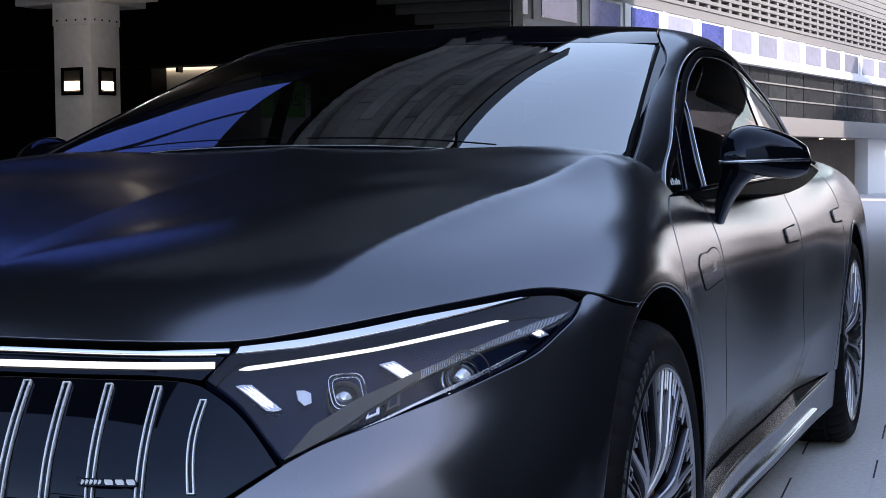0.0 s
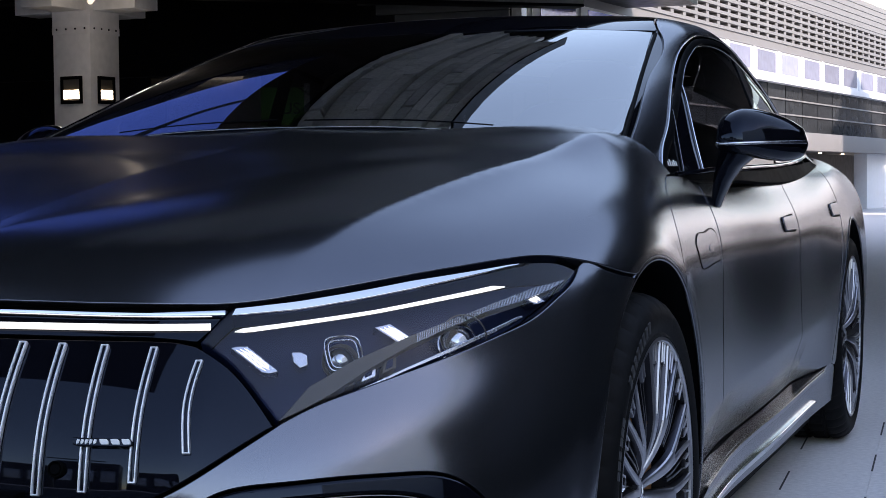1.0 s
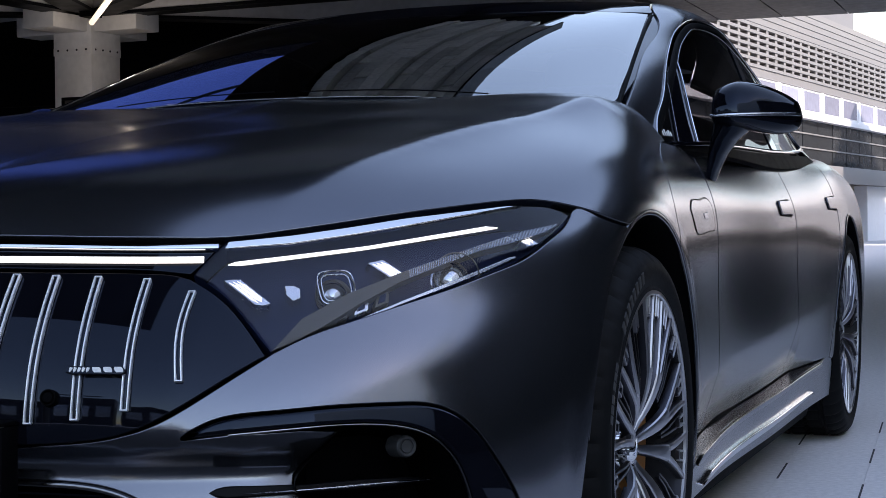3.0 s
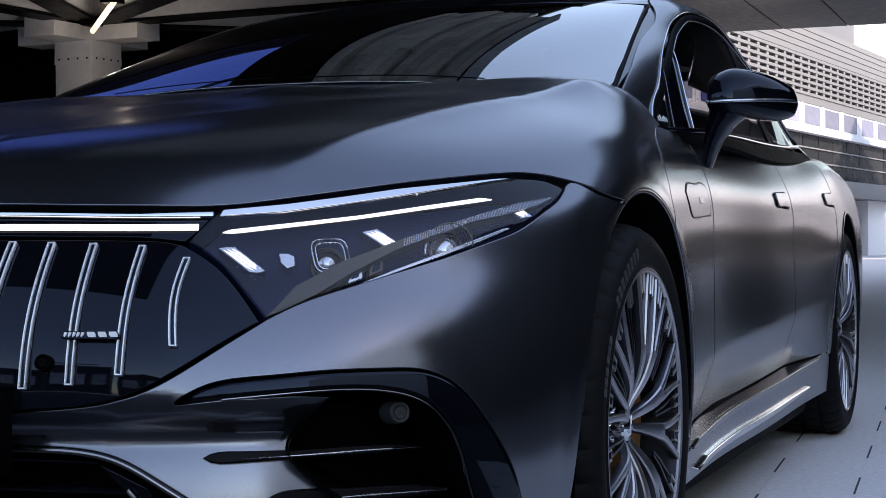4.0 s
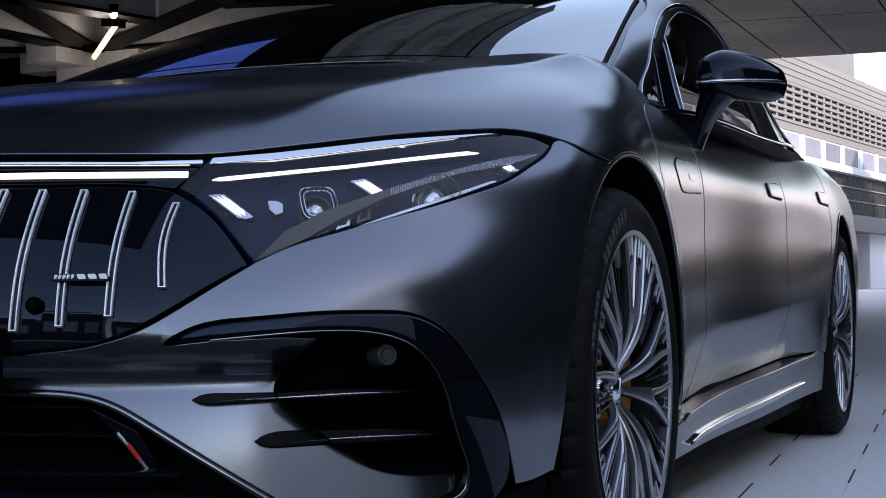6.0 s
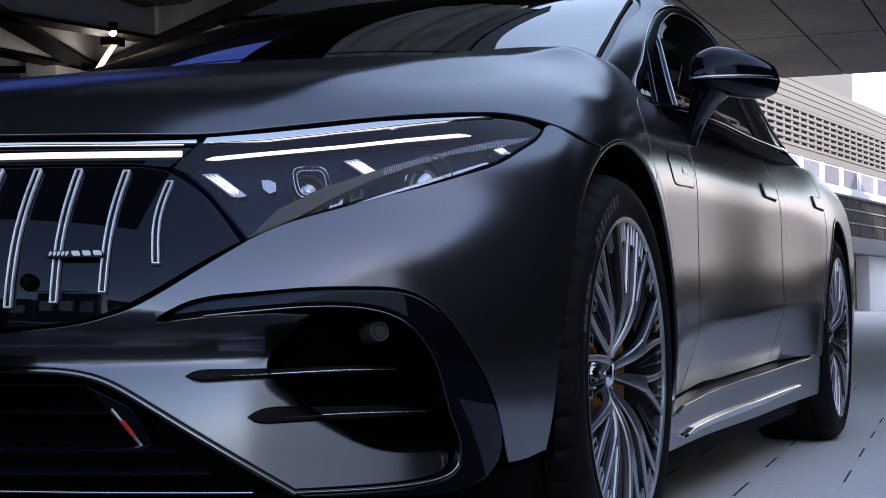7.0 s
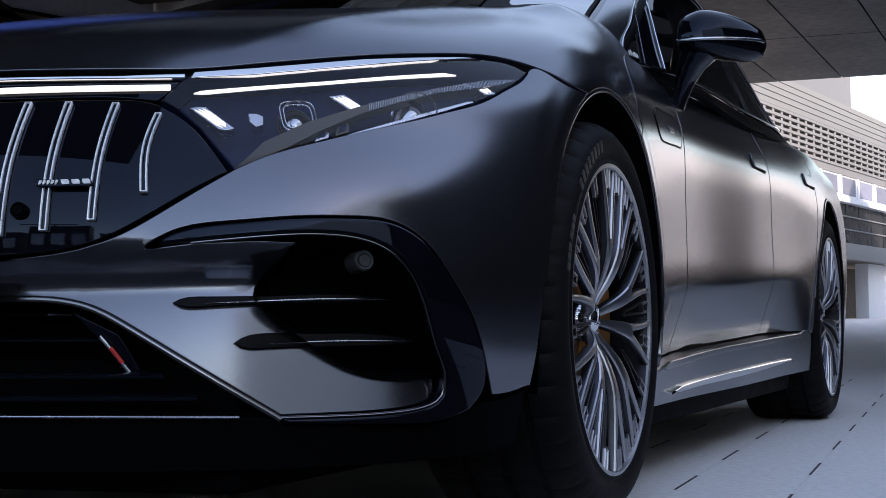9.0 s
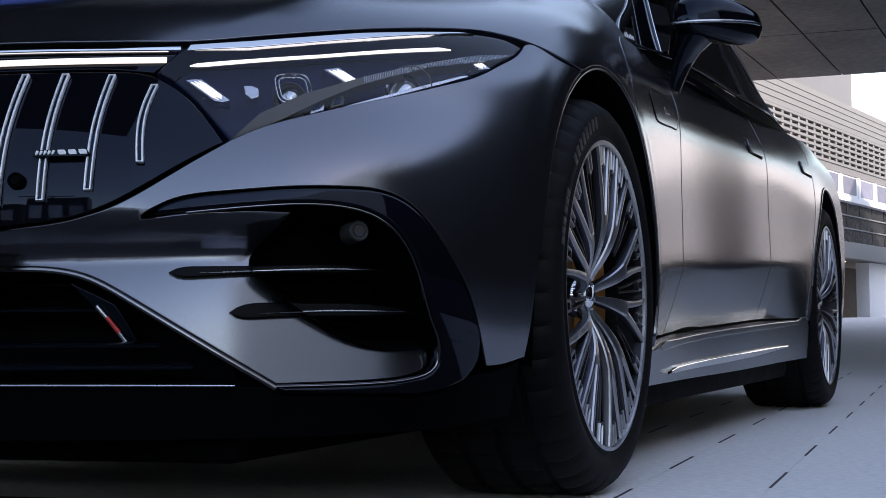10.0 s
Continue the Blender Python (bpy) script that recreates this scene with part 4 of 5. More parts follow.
part("chrome_strip", both(strip(BODY, [("Q", [(-.62, .763), (-.46, .762), (-.349, .759), (-.236, .757), (-.180, .757)])], 0.012, 0.006, -0.003)), CHROME, lightbar)
part("glowing_line", both(strip(BODY, [("Q", [(-.62, .742), (-.46, .7415), (-.349, .740), (-.25, .739), (-.204, .739)])], 0.010, 0.004, -0.003)), LIGHT, lightbar)

# side intakes
def wedge(pts, lift, depth=0.02, view="Q", bend=False, gap=0.0, edge=0.0015, step=0.02, skin=None):
    skin = skin or BODY
    return trim(skin, outline(skin, (view, list(pts) + [pts[0]], bend)), step=step, lift=lift, depth=depth, gap=gap, edge=edge)


loop = outline(BODY, ("Q", BOOM_OUT), ("Q", [(.241, .231), (.186, .216), (.112, .214), (-.07, .221)]), ("Q", BOOM_IN[::-1]))
booms = pair("intake_surround", trim(BODY, loop, step=0.014, lift=0.004, depth=0.10, edge=0.006), GLOSS, car, "gloss black bow round the side intake")
for side, surround in enumerate(booms):
    sided = (lambda m: m) if side == 0 else flip
    part("trim_line", sided(strip(BODY, [("Q", BOOM_IN[1:])], 0.0035, 0.004, -0.002)), DARKCHROME, surround)
    duct = outline(BODY, ("Q", DUCT), ("Q", [(.187, .282), (.168, .326), (.144, .387), (.107, .455), (.069, .484), (.024, .498), (-.027, .503), (-.060, .499)]))
    part("duct", sided(merge(trim(BODY, duct, lift=-0.14, step=0.04, depth=0.002), hollow(BODY, duct, -0.012, -0.14))), BLACK, surround, "deep black air duct")
    for top_, low_, line in (([(-.243, .405), (-.234, .411), (-.204, .415), (-.080, .413), (.040, .411), (.128, .404)], [(.128, .403), (.040, .397), (-.080, .398), (-.204, .396), (-.234, .399), (-.243, .404)], [(-.20, .4025), (-.08, .403), (.04, .4025), (.118, .402)]),
                             ([(-.154, .340), (-.146, .346), (-.110, .353), (-.028, .349), (.100, .345), (.166, .334)], [(.166, .333), (.053, .328), (-.109, .329), (-.146, .334), (-.154, .339)], [(-.11, .337), (-.02, .337), (.06, .3365), (.155, .336)])):
        loop = outline(BODY, ("Q", top_), ("Q", low_))
        part("slat", sided(trim(BODY, loop, step=0.007, lift=0.010, push=scoop, depth=0.05, edge=0.003, gap=0)), SLAT, surround)
        part("slat_line", sided(strip(BODY, [("Q", line)], 0.0032, 0.003, 0.010, taper=True, push=scoop)), SATIN, surround)
    uv = drawn(BODY, "Q", [(.047, .467), (.048, .467)])[0]
    c, n = BODY.at(uv[:1], uv[1:])[0], BODY.normal(uv[:1], uv[1:])[0]
    part("parking_sensor", sided(knob(c - n * 0.03, n, [(.008, .0005), (.008, .009), (.006, .0095), (.008, .011), (.0085, .014), (.006, .016), (-.03, .017)])), TYREMARK, surround)

# lower grille and lip
loop = on_mid(outline(BODY, ("Q", LOW_CHROME), ("Q", LOW_INTAKE[::-1])))
lower = part("lower_grille", both(trim(BODY, loop, step=0.04, lift=-0.16, depth=0.002, middle=True)), BLACK, car, "black lower air intake")
edge_loop = drawn(BODY, "Q", LOW_CHROME)
part("intake_wall", both(merge(hollow(BODY, edge_loop, -0.064, -0.16), hollow(BODY, drawn(BODY, "Q", LOW_INTAKE), -0.006, -0.16))), BLACK, lower)
part("chrome_strip", both(strip(BODY, [("Q", [(p[0], p[1] - .004) for p in LOW_CHROME])], 0.009, 0.006, 0.0, push=scoop)), DARKCHROME, lower, "slim chrome strip")
for z, lift, s1 in ((.292, -0.05, -.25), (.345, -0.09, -.33), (.262, -0.03, -.20), (.39, -0.12, -.40)):
    pair("blade", strip(BODY, [("Q", [(-.63, z), (-.45, z), (s1, z - .002)])], 0.010, 0.02, lift), GLOSS, lower)
part("chrome_line", both(strip(BODY, [("Q", [(-.63, .2405), (-.45, .2405), (-.14, .236)])], 0.004, 0.004, 0.002)), SATIN, lower)
fins = pair("winglet", wedge([(-.385, .392), (-.32, .353), (-.285, .290), (-.30, .288), (-.335, .330)], -0.06, 0.05), GLOSS, lower)
pair("winglet_stripe", strip(BODY, [("Q", [(-.345, .352), (-.300, .292)])], 0.006, 0.003, -0.054), SATIN, lower)
pair("winglet_stripe", strip(BODY, [("Q", [(-.330, .334), (-.312, .309)])], 0.0065, 0.004, -0.054), RED, lower, "red stripe")
loop = on_mid(outline(BODY, ("Q", LOW_INTAKE), ("Q", [(-.07, .219), (.112, .211), (.186, .213), (.25, .236), (.32, .246), (.388, .262)]), ("S", [(-.398, .262), (-.400, .165)]), ("S", [(-.40, .165), (-.55, .153)]), ("Q", [(.20, .153), (.05, .152), (-.2, .152), (-.4, .152), (-.66, .152)])))
lip = part("front_lip", both(trim(BODY, loop, step=0.03, lift=-0.006, depth=0.08, middle=True)), BLACK, car, "black lower lip of the bumper")

# number plate: bars only
plate = part("number_plate", box(2 * X0 - .273, .273, -.987, -.968, .392, .508, .005), WHITE, car, "white number plate in a dark frame")
part("plate_frame", merge(box(2 * X0 - .277, .277, -.984, -.945, .506, .512, .002), box(2 * X0 - .277, .277, -.984, -.945, .387, .393, .002), box(2 * X0 - .277, 2 * X0 - .272, -.984, -.945, .394, .505, .002), box(.272, .277, -.984, -.945, .394, .505, .002)), BLACK, plate)
for x in (-.18, -.11, -.02, .05, .12, .19):
    part("plate_mark", box(x - .022, x + .022, -.9885, -.983, .415, .485, .001), BLACK, plate)

# headlamps
lamp_loop = outline(BODY, ("Q", LAMP_TOP), ("Q", LAMP_LOW[::-1]), ("Q", LAMP_IN), ("Q", [(-.222, .717), (-.200, .738), (-.168, .764)]))
for side in range(2):
    sided = (lambda m: m) if side == 0 else flip
    lamp = part("headlamp", sided(merge(trim(BODY, lamp_loop, lift=-0.055, step=0.03, depth=0.002), hollow(BODY, lamp_loop, -0.004, -0.055))), LAMPBACK, car, "angular headlamp with clear cover, lit")
    cover = part("cover", sided(trim(BODY, lamp_loop, step=0.014, lift=-0.001, depth=0.004)), CLEAR, lamp, "clear smooth lamp cover")
    cover.visible_shadow = False
    part("chrome_strip", sided(wedge([(-.165, .763), (-.074, .771), (.016, .782), (.113, .795), (.216, .805), (.300, .813), (.345, .815), (.292, .809), (.211, .798), (.106, .783), (.011, .770), (-.078, .759), (-.172, .753)], 0.002, 0.006)), CHROME, lamp)
    part("running_light", sided(wedge([(-.172, .7365), (-.160, .741), (.040, .7625), (.150, .7775), (.262, .7915), (.284, .7885), (.150, .7725), (.036, .7575), (-.06, .7465), (-.156, .7355)], -0.012, 0.002)), LIGHT, lamp, "glowing white running light")
    for quad in ([(-.176, .713), (-.158, .716), (-.127, .686), (-.143, .682)], [(.045, .738), (.066, .742), (.094, .720), (.076, .714)], [(.313, .777), (.338, .781), (.360, .764), (.340, .761)]):
        q = np.array(quad)
        led = part("led_block", sided(wedge([tuple(a) for a in q + (q - q.mean(0)) * .25], -0.020, 0.02)), SATIN, lamp)
        for k in range(3):
            a0, a1 = k / 3 + .04, (k + 1) / 3 - .04
            stripe = [q[0] + (q[1] - q[0]) * a0, q[0] + (q[1] - q[0]) * a1, q[3] + (q[2] - q[3]) * a1, q[3] + (q[2] - q[3]) * a0]
            part("led_stripe", sided(wedge([tuple(a) for a in stripe], -0.0185, 0.002)), LIGHT, led)
    part("reflector_band", sided(wedge([(-.137, .613), (-.083, .659), (-.009, .692), (.086, .722), (.168, .744), (.247, .764), (.335, .784), (.424, .795), (.382, .780), (.302, .763), (.233, .751), (.167, .733), (.085, .708), (.006, .676), (-.052, .648), (-.107, .624)], -0.016, 0.02, step=0.012)), LAMPGREY, lamp, "grey ribbed reflector band")
    ribs = []
    for k in range(96):
        s = .10 + k * .0033
        zt, zb = np.interp(s, (.086, .168, .247, .335, .424), (.722, .744, .764, .784, .795)), np.interp(s, (.085, .167, .233, .302, .382, .424), (.708, .733, .751, .763, .780, .794))
        if zt - zb > .003:
            ribs.append(strip(BODY, [("Q", [(s, zb + .0005), (s + .002, zt - .0005)], False)], 0.0016, 0.0018, -0.0155))
    part("ribs", sided(merge(*ribs)), SATIN, lamp)
    part("lower_rail", sided(wedge([(-.10, .6265), (-.003, .656), (.075, .680), (.176, .7075), (.243, .7265), (.30, .743), (.31, .740), (.243, .719), (.176, .7005), (.075, .675), (-.003, .652)], -0.016, 0.012)), SATIN, lamp)
    for k in range(4):
        s, z = -.072 + k * .036, .648 + k * .0095
        part("low_beam_cell", sided(wedge([(s, z), (s + .026, z + .007), (s + .030, z + .026), (s + .008, z + .019)], -0.026, 0.02)), LAMPGREY if k % 2 else SATIN, lamp)
        part("cell_window", sided(wedge([(s + .006, z + .005), (s + .021, z + .009), (s + .024, z + .021), (s + .011, z + .016)], -0.0245, 0.002)), LAMPBACK, lamp)
    for k, (w, lift) in enumerate(((.034, -0.020), (.027, -0.021))):
        ring_pts = [(-.019 + w * math.copysign(abs(math.cos(a)) ** .5, math.cos(a)) * .82, .704 + w * math.copysign(abs(math.sin(a)) ** .5, math.sin(a)) * .72 + .05 * w * math.cos(a)) for a in np.linspace(0, 2 * math.pi, 33)[:-1]]
        uvr = BODY.find(VIEWS["Q"][0], ring_pts, VIEWS["Q"][1])
        nr_ = BODY.normal(uvr[:, 0], uvr[:, 1])
        part("lens_surround", sided(sweep(BODY.at(uvr[:, 0], uvr[:, 1]) + nr_ * lift, nr_, .0022, .002, close=True)), SATIN, lamp)
    part("mini_lens", sided(wedge([(-.096, .709), (-.073, .709), (-.076, .690), (-.086, .686), (-.096, .690)], -0.022, 0.02)), LENS, lamp)
    for s, z, r in ((-.019, .704, .020), (.190, .719, .024)):
        uv = drawn(BODY, "Q", [(s, z), (s + .001, z)])[0]
        c, n = BODY.at(uv[:1], uv[1:])[0], BODY.normal(uv[:1], uv[1:])[0]
        n2 = np.array([.30, -.93, .05]) / np.linalg.norm([.30, -.93, .05])
        lens = part("lens_unit", sided(knob(c - n * .05, n2, [(.0, r * 1.05), (.020, r * 1.12), (.022, r * 1.22), (.018, r * 1.30), (-.01, r * 1.35)])), CHROME if s > 0 else LAMPGREY, lamp)
        part("lens", sided(knob(c - n * .05, n2, [(.004 + .016 * math.cos(a), max(.0004, r * math.sin(a))) for a in np.linspace(0, 1.5, 9)])), LENS, lens)
        part("lens_frame", sided(knob(c - n * .028, n2, [(.0, r * 1.42), (.003, r * 1.46), (.0, r * 1.52)])), LAMPGREY, lamp)

# flanks (from the side: along, up)
door_front = [(.878, .952), (.862, .905), (.838, .848), (.812, .74), (.806, .54), (.838, .285)]
door_gap = [(1.975, .962), (1.97, .92), (1.95, .74), (1.965, .54), (2.03, .318)]
SILL = [(.50, .262), (.838, .284), (1.4, .300), (2.03, .314), (2.56, .322)]


def rear_arc(a0, a1):
    return arc(a0, a1, c=(3.215, .38), r=.42)


loop = outline(BODY, ("S", [(.276, .736), (.285, .79), (.30, .834), (.373, .898), (.44, .930), (.54, .957)]), ("S", [(.54, .957), (.70, .956), (.878, .952)]), ("S", door_front), ("S", [(.838, .283), (.50, .270), (.462, .268)]), ("S", [(.470, .30), (.471, .38)] + arc(2, 56)))
fenders = pair("front_fender", trim(BODY, loop, step=0.014, push=tuck), PAINT, car, "satin grey front wing with charging flap")
for k, fender in enumerate(fenders):
    sided = (lambda m: m) if k == 0 else flip
    flap = outline(BODY, ("S", [(.475, .812), (.50, .824), (.62, .832), (.755, .834), (.777, .825), (.783, .795), (.775, .770), (.74, .763), (.62, .759), (.545, .757), (.505, .763), (.475, .812)]))
    part("charging_flap", sided(trim(BODY, flap, lift=0.0015, depth=0.003, edge=0.0012)), PAINT, fender)
    part("flap_gap", sided(sweep(BODY.at(flap[:, 0], flap[:, 1]) + BODY.normal(flap[:, 0], flap[:, 1]) * .0006, BODY.normal(flap[:, 0], flap[:, 1]), 0.0018, 0.0010, close=True)), BLACK, fender)
    part("flap_mark", sided(wedge([(.635, .803), (.70, .806), (.70, .790), (.637, .788)], 0.0025, 0.002, "S")), SATIN, fender)

for name, loop, label in (
    ("front_door", outline(BODY, ("S", [(.882, .952), (1.4, .953), (1.97, .962)]), ("S", door_gap), ("S", [(2.025, .314), (1.4, .300), (.842, .285)]), ("S", [(p[0] + .003, p[1]) for p in door_front[::-1]])), "satin grey front door"),
    ("rear_door", outline(BODY, ("S", [(1.98, .962), (2.5, .972), (2.86, .985)]), ("S", [(2.86, .985), (2.90, .90), (2.84, .72), (2.78, .56)] + [(2.75, .45), (2.70, .33)]), ("S", [(2.70, .325), (2.56, .322), (2.04, .315)]), ("S", [(p[0] + .003, p[1]) for p in door_gap[::-1]])), "satin grey rear door"),
):
    for k, door in enumerate(pair(name, trim(BODY, loop, step=0.014, push=tuck), PAINT, car, label)):
        sided = (lambda m: m) if k == 0 else flip
        y = 1.70 if name == "front_door" else 2.68
        z = .818 if name == "front_door" else .838
        part("handle", sided(wedge([(y, z + .016), (y + .015, z + .020), (y + .19, z + .022), (y + .205, z + .014), (y + .20, z - .014), (y + .185, z - .020), (y + .012, z - .020), (y, z - .012)], 0.006, 0.006, "S", edge=0.003)), PAINT, door, "flush satin grey door handle")
        part("handle_gap", sided(wedge([(y - .006, z + .020), (y + .19, z + .027), (y + .212, z + .016), (y + .206, z - .018), (y + .185, z - .025), (y - .006, z - .022)], 0.0012, 0.002, "S", edge=0.0008)), BLACK, door)

loop = outline(BODY, ("S", [(2.865, .985), (3.2, 1.0), (3.6, 1.02), (4.0, 1.03)]), ("S", [(4.0, 1.03), (4.1, .8), (4.12, .5), (4.05, .30)]), ("S", [(4.05, .30), (3.72, .27), (3.628, .27)]), ("S", [(3.632, .38)] + rear_arc(2, 172)[1:]), ("S", [(2.795, .40), (2.785, .32), (2.71, .324)]), ("S", [(2.705, .33), (2.755, .45), (2.785, .56), (2.845, .72), (2.905, .90), (2.865, .985)]))
pair("rear_quarter", trim(BODY, loop, step=0.04), PAINT, car, "satin grey rear wing over the wheel")
# tail, out of sight from the front
loop = outline(BODY, ("S", [(4.01, 1.03), (4.11, .8), (4.13, .5), (4.06, .30)]), ("UV", [(a, .35) for a in np.linspace(BODY.ku[-4] + .1, BODY.ku[-1], 12)]), ("UV", [(BODY.ku[-1], a) for a in np.linspace(.35, TOP - .3, 12)]), ("UV", [(a, TOP - .3) for a in np.linspace(BODY.ku[-1], BODY.ku[-4] + .05, 12)]))
part("tailgate", both(trim(BODY, loop, step=0.06)), PAINT, car, "satin grey tail")

# sills
loop = outline(BODY, ("S", SILL), ("S", [(2.56, .322), (2.72, .33), (2.785, .31), (2.80, .20)]), ("S", [(2.80, .185), (1.65, .178), (.47, .178)]), ("S", [(.465, .18), (.468, .262), (.50, .262)]))
for k, sill in enumerate(pair("sill", trim(BODY, loop, step=0.03, lift=-0.004, depth=0.04, edge=0.004), PAINT, car, "satin grey side sill with bright strips")):
    sided = (lambda m: m) if k == 0 else flip
    part("trim_strip", sided(wedge([(.53, .266), (.62, .279), (.84, .283), (1.4, .299), (2.03, .312), (2.56, .319), (2.57, .304), (2.03, .294), (1.4, .282), (.84, .266), (.60, .258)], 0.003, 0.006, "S", step=0.03, edge=0.003)), DARKCHROME, sill, "dark chrome trim strip")
    part("chrome_strip", sided(wedge([(.66, .206), (.80, .217), (1.4, .229), (2.0, .237), (2.40, .240), (2.42, .232), (2.0, .219), (1.4, .208), (.80, .201)], 0.006, 0.012, "S", step=0.03, edge=0.005)), CHROME, sill, "bright chrome strip along the sill")

# wheel arches
for y0 in (0.045, 3.215):
    r = .425 if y0 < 1 else .42
    ring = [(y0 + r * math.cos(a), .38 + r * math.sin(a)) for a in np.linspace(radians(-18), radians(198), 60)]
    uv = BODY.find(VIEWS["S"][0], ring, VIEWS["S"][1])
    p, n = BODY.at(uv[:, 0], uv[:, 1]), BODY.normal(uv[:, 0], uv[:, 1])
    m = len(p)
    inner = p.copy()
    inner[:, 0] = 0.60
    edge_ = p - n * 0.002
    back = edge_.copy()
    back[:, 0] -= 0.03
    back[:, 1:] += (np.array([y0, .38]) - back[:, 1:]) * 0.02
    liner = (np.concatenate([edge_, back, inner]), [(i + k * m, i + 1 + k * m, i + 1 + (k + 1) * m, i + (k + 1) * m) for k in range(2) for i in range(m - 1)] , None)
    pair("arch_liner", liner, BLACK, car)
    pair("arch_lip", sweep((p - n * .001)[4:-7], n[4:-7], 0.012, 0.004), PAINT, car)
part("underbody", merge(box(-.62, .62, -.80, 4.0, .115, .60, .03), box(-.86, .88, .62, 2.70, .125, .55, .03), box(-.60, .60, -.55, .4, .55, .72, .03)), BLACK, car)

# wheels
HUB_X = 0.945


def tyre():
    r = 0.372
    prof = [(.035, .288), (.040, .292), (.036, .298), (.040, .310), (.043, .326), (.039, .341), (.029, .354), (.014, .364), (-.002, .3695), (-.022, .371), (-.026, .363), (-.036, .363), (-.040, .3715), (-.085, r), (-.089, .363), (-.101, .363), (-.105, r), (-.155, r), (-.159, .363), (-.171, .363), (-.175, .3715), (-.212, .370), (-.23, .366), (-.245, .35), (-.252, .32), (-.245, .29)]

    def groove(i, j):
        return -0.005 if (i % 6 == 0 and 6 <= j <= 9) or ((i + 3) % 6 == 0 and 12 <= j <= 22) else 0.0
    return lathe(prof, 240, bump=groove)


def dish(r):
    """How far the wheel's face stands out at this radius."""
    k = min(1.0, max(0.0, (r - .040) / .12))
    return 0.036 * (1 - (1 - k) ** 2)


def spoke(a0, r0, a1, r1, w0, w1, d0=.026, d1=.020, m=9, back=0.0):
    """A flat-faced spoke from one angle and radius to another, with sides that fall back."""
    v, f = [], []
    for i in range(m):
        k = i / (m - 1)
        a, r = radians(a0 + (a1 - a0) * k), r0 + (r1 - r0) * k
        w, x, d = w0 + (w1 - w0) * k, dish(r) - back, d0 + (d1 - d0) * k
        c, t = (r * math.cos(a), r * math.sin(a)), (-math.sin(a), math.cos(a))
        for s, dx in ((-.68, 0), (.68, 0), (.86, -.15), (1, -1), (-1, -1), (-.86, -.15)):
            v.append((x + dx * d, c[0] + t[0] * s * w / 2, c[1] + t[1] * s * w / 2))
    k = 6
    for i in range(m - 1):
        for j in range(k):
            f.append((i * k + j, i * k + (j + 1) % k, (i + 1) * k + (j + 1) % k, (i + 1) * k + j))
    f += [tuple(range(k)), tuple(range((m - 1) * k, m * k))[::-1]]
    return np.array(v), f, None


def make_wheel():
    rim_prof = [(.033, .2895), (.036, .287), (.036, .283), (.028, .2795), (.012, .276), (-.015, .272), (-.06, .262), (-.16, .262), (-.23, .27)]
    wheel = part("wheel", lathe(rim_prof, 120), ALLOYDARK, car, "large alloy wheel with forked spokes")
    part("rim_lip", lathe([(.033, .2915), (.0385, .2900), (.0390, .2840), (.0365, .2815), (.026, .2805)], 120), ALLOY, wheel)
    part("tyre", tyre(), RUBBER, wheel, "black low-profile tyre")
    for a in (20, 24, 28, 32, 36, 40, 44, 48, 62, 65, 68, 72, 75, 78):
        part("tyre_mark", turned(box(.0405, .0432, -.0075, .0075, .315 if a < 60 else .319, .337 if a < 60 else .332, .001), pose(0, 0, 0, a - 4)), TYREMARK, wheel)
    for k in range(5):
        a = 5 + 72 * k
        # ten broad spokes in pairs, each with two prongs that run out to the rim
        for sg in (-1, 1):
            b = a + sg * 15
            arms = (("spoke", a + sg * 14, .034, b, .150, .013, .034, 9), ("arm", b + 3.6, .142, b + 8.5, .2875, .0145, .0105, 6), ("arm", b - 3.6, .142, b - 8.5, .2875, .0145, .0105, 6))
            for name, a0, r0, a1, r1, w0, w1, m in arms:
                bar = part(name, spoke(a0, r0, a1, r1, w0, w1, .004, .004, m), ALLOY, wheel)
                part("rib", spoke(a0, r0, a1, r1, w0 * 1.02, w1 * 1.05, .016, .010, m, .0035), ALLOYSIDE, bar)
        # slim prongs from deeper down, and short fins that stand in from the rim, tied in twos by a foot
        for b in (a - 1.6, a + 1.6, a + 34.4, a + 37.6):
            part("slim_arm", spoke(b, .120, b + (b - a - (36 if b > a + 9 else 0)) * .6, .2875, .0065, .0055, .008, .008, 5, .008), ALLOYDARK, wheel)
        for b in (a + 15, a - 15, a + 36, a):
            for o in (-2.0, 2.0):
                part("rung", spoke(b + o, .244, b + o, .2875, .0052, .0050, .008, .008, 3, .002), ALLOY, wheel)
            part("rung_foot", spoke(b, .239, b, .247, .017, .020, .008, .007, 3, .003), ALLOYSIDE, wheel)
    for k in range(5):
        bolt = radians(30 + 72 * k)
        part("wheel_bolt", turned(lathe([(-.004, .0004), (-.004, .007), (-.008, .009), (-.02, .0095)], 12), pose(0, .036 * math.cos(bolt), .036 * math.sin(bolt))), SATIN, wheel)
    part("hub_cap", lathe([(.006, .0006), (.006, .014), (.003, .020), (-.001, .024), (-.001, .027), (-.008, .031), (-.016, .038), (-.04, .042), (-.06, .042)], 48), CHROME, wheel)
    for k in range(3):
        part("hub_ray", spoke(90 + 120 * k, .002, 90 + 120 * k, .020, .007, .001, .003, .003, 4, -.0075), SATIN, wheel)
    part("brake_disc", lathe([(-.065, .06), (-.065, .205), (-.08, .205), (-.095, .205), (-.095, .06)], 96), DISC, wheel)
    return wheel


front_wheel = make_wheel()
front_wheel.matrix_basis = pose(HUB_X, 0, .372)
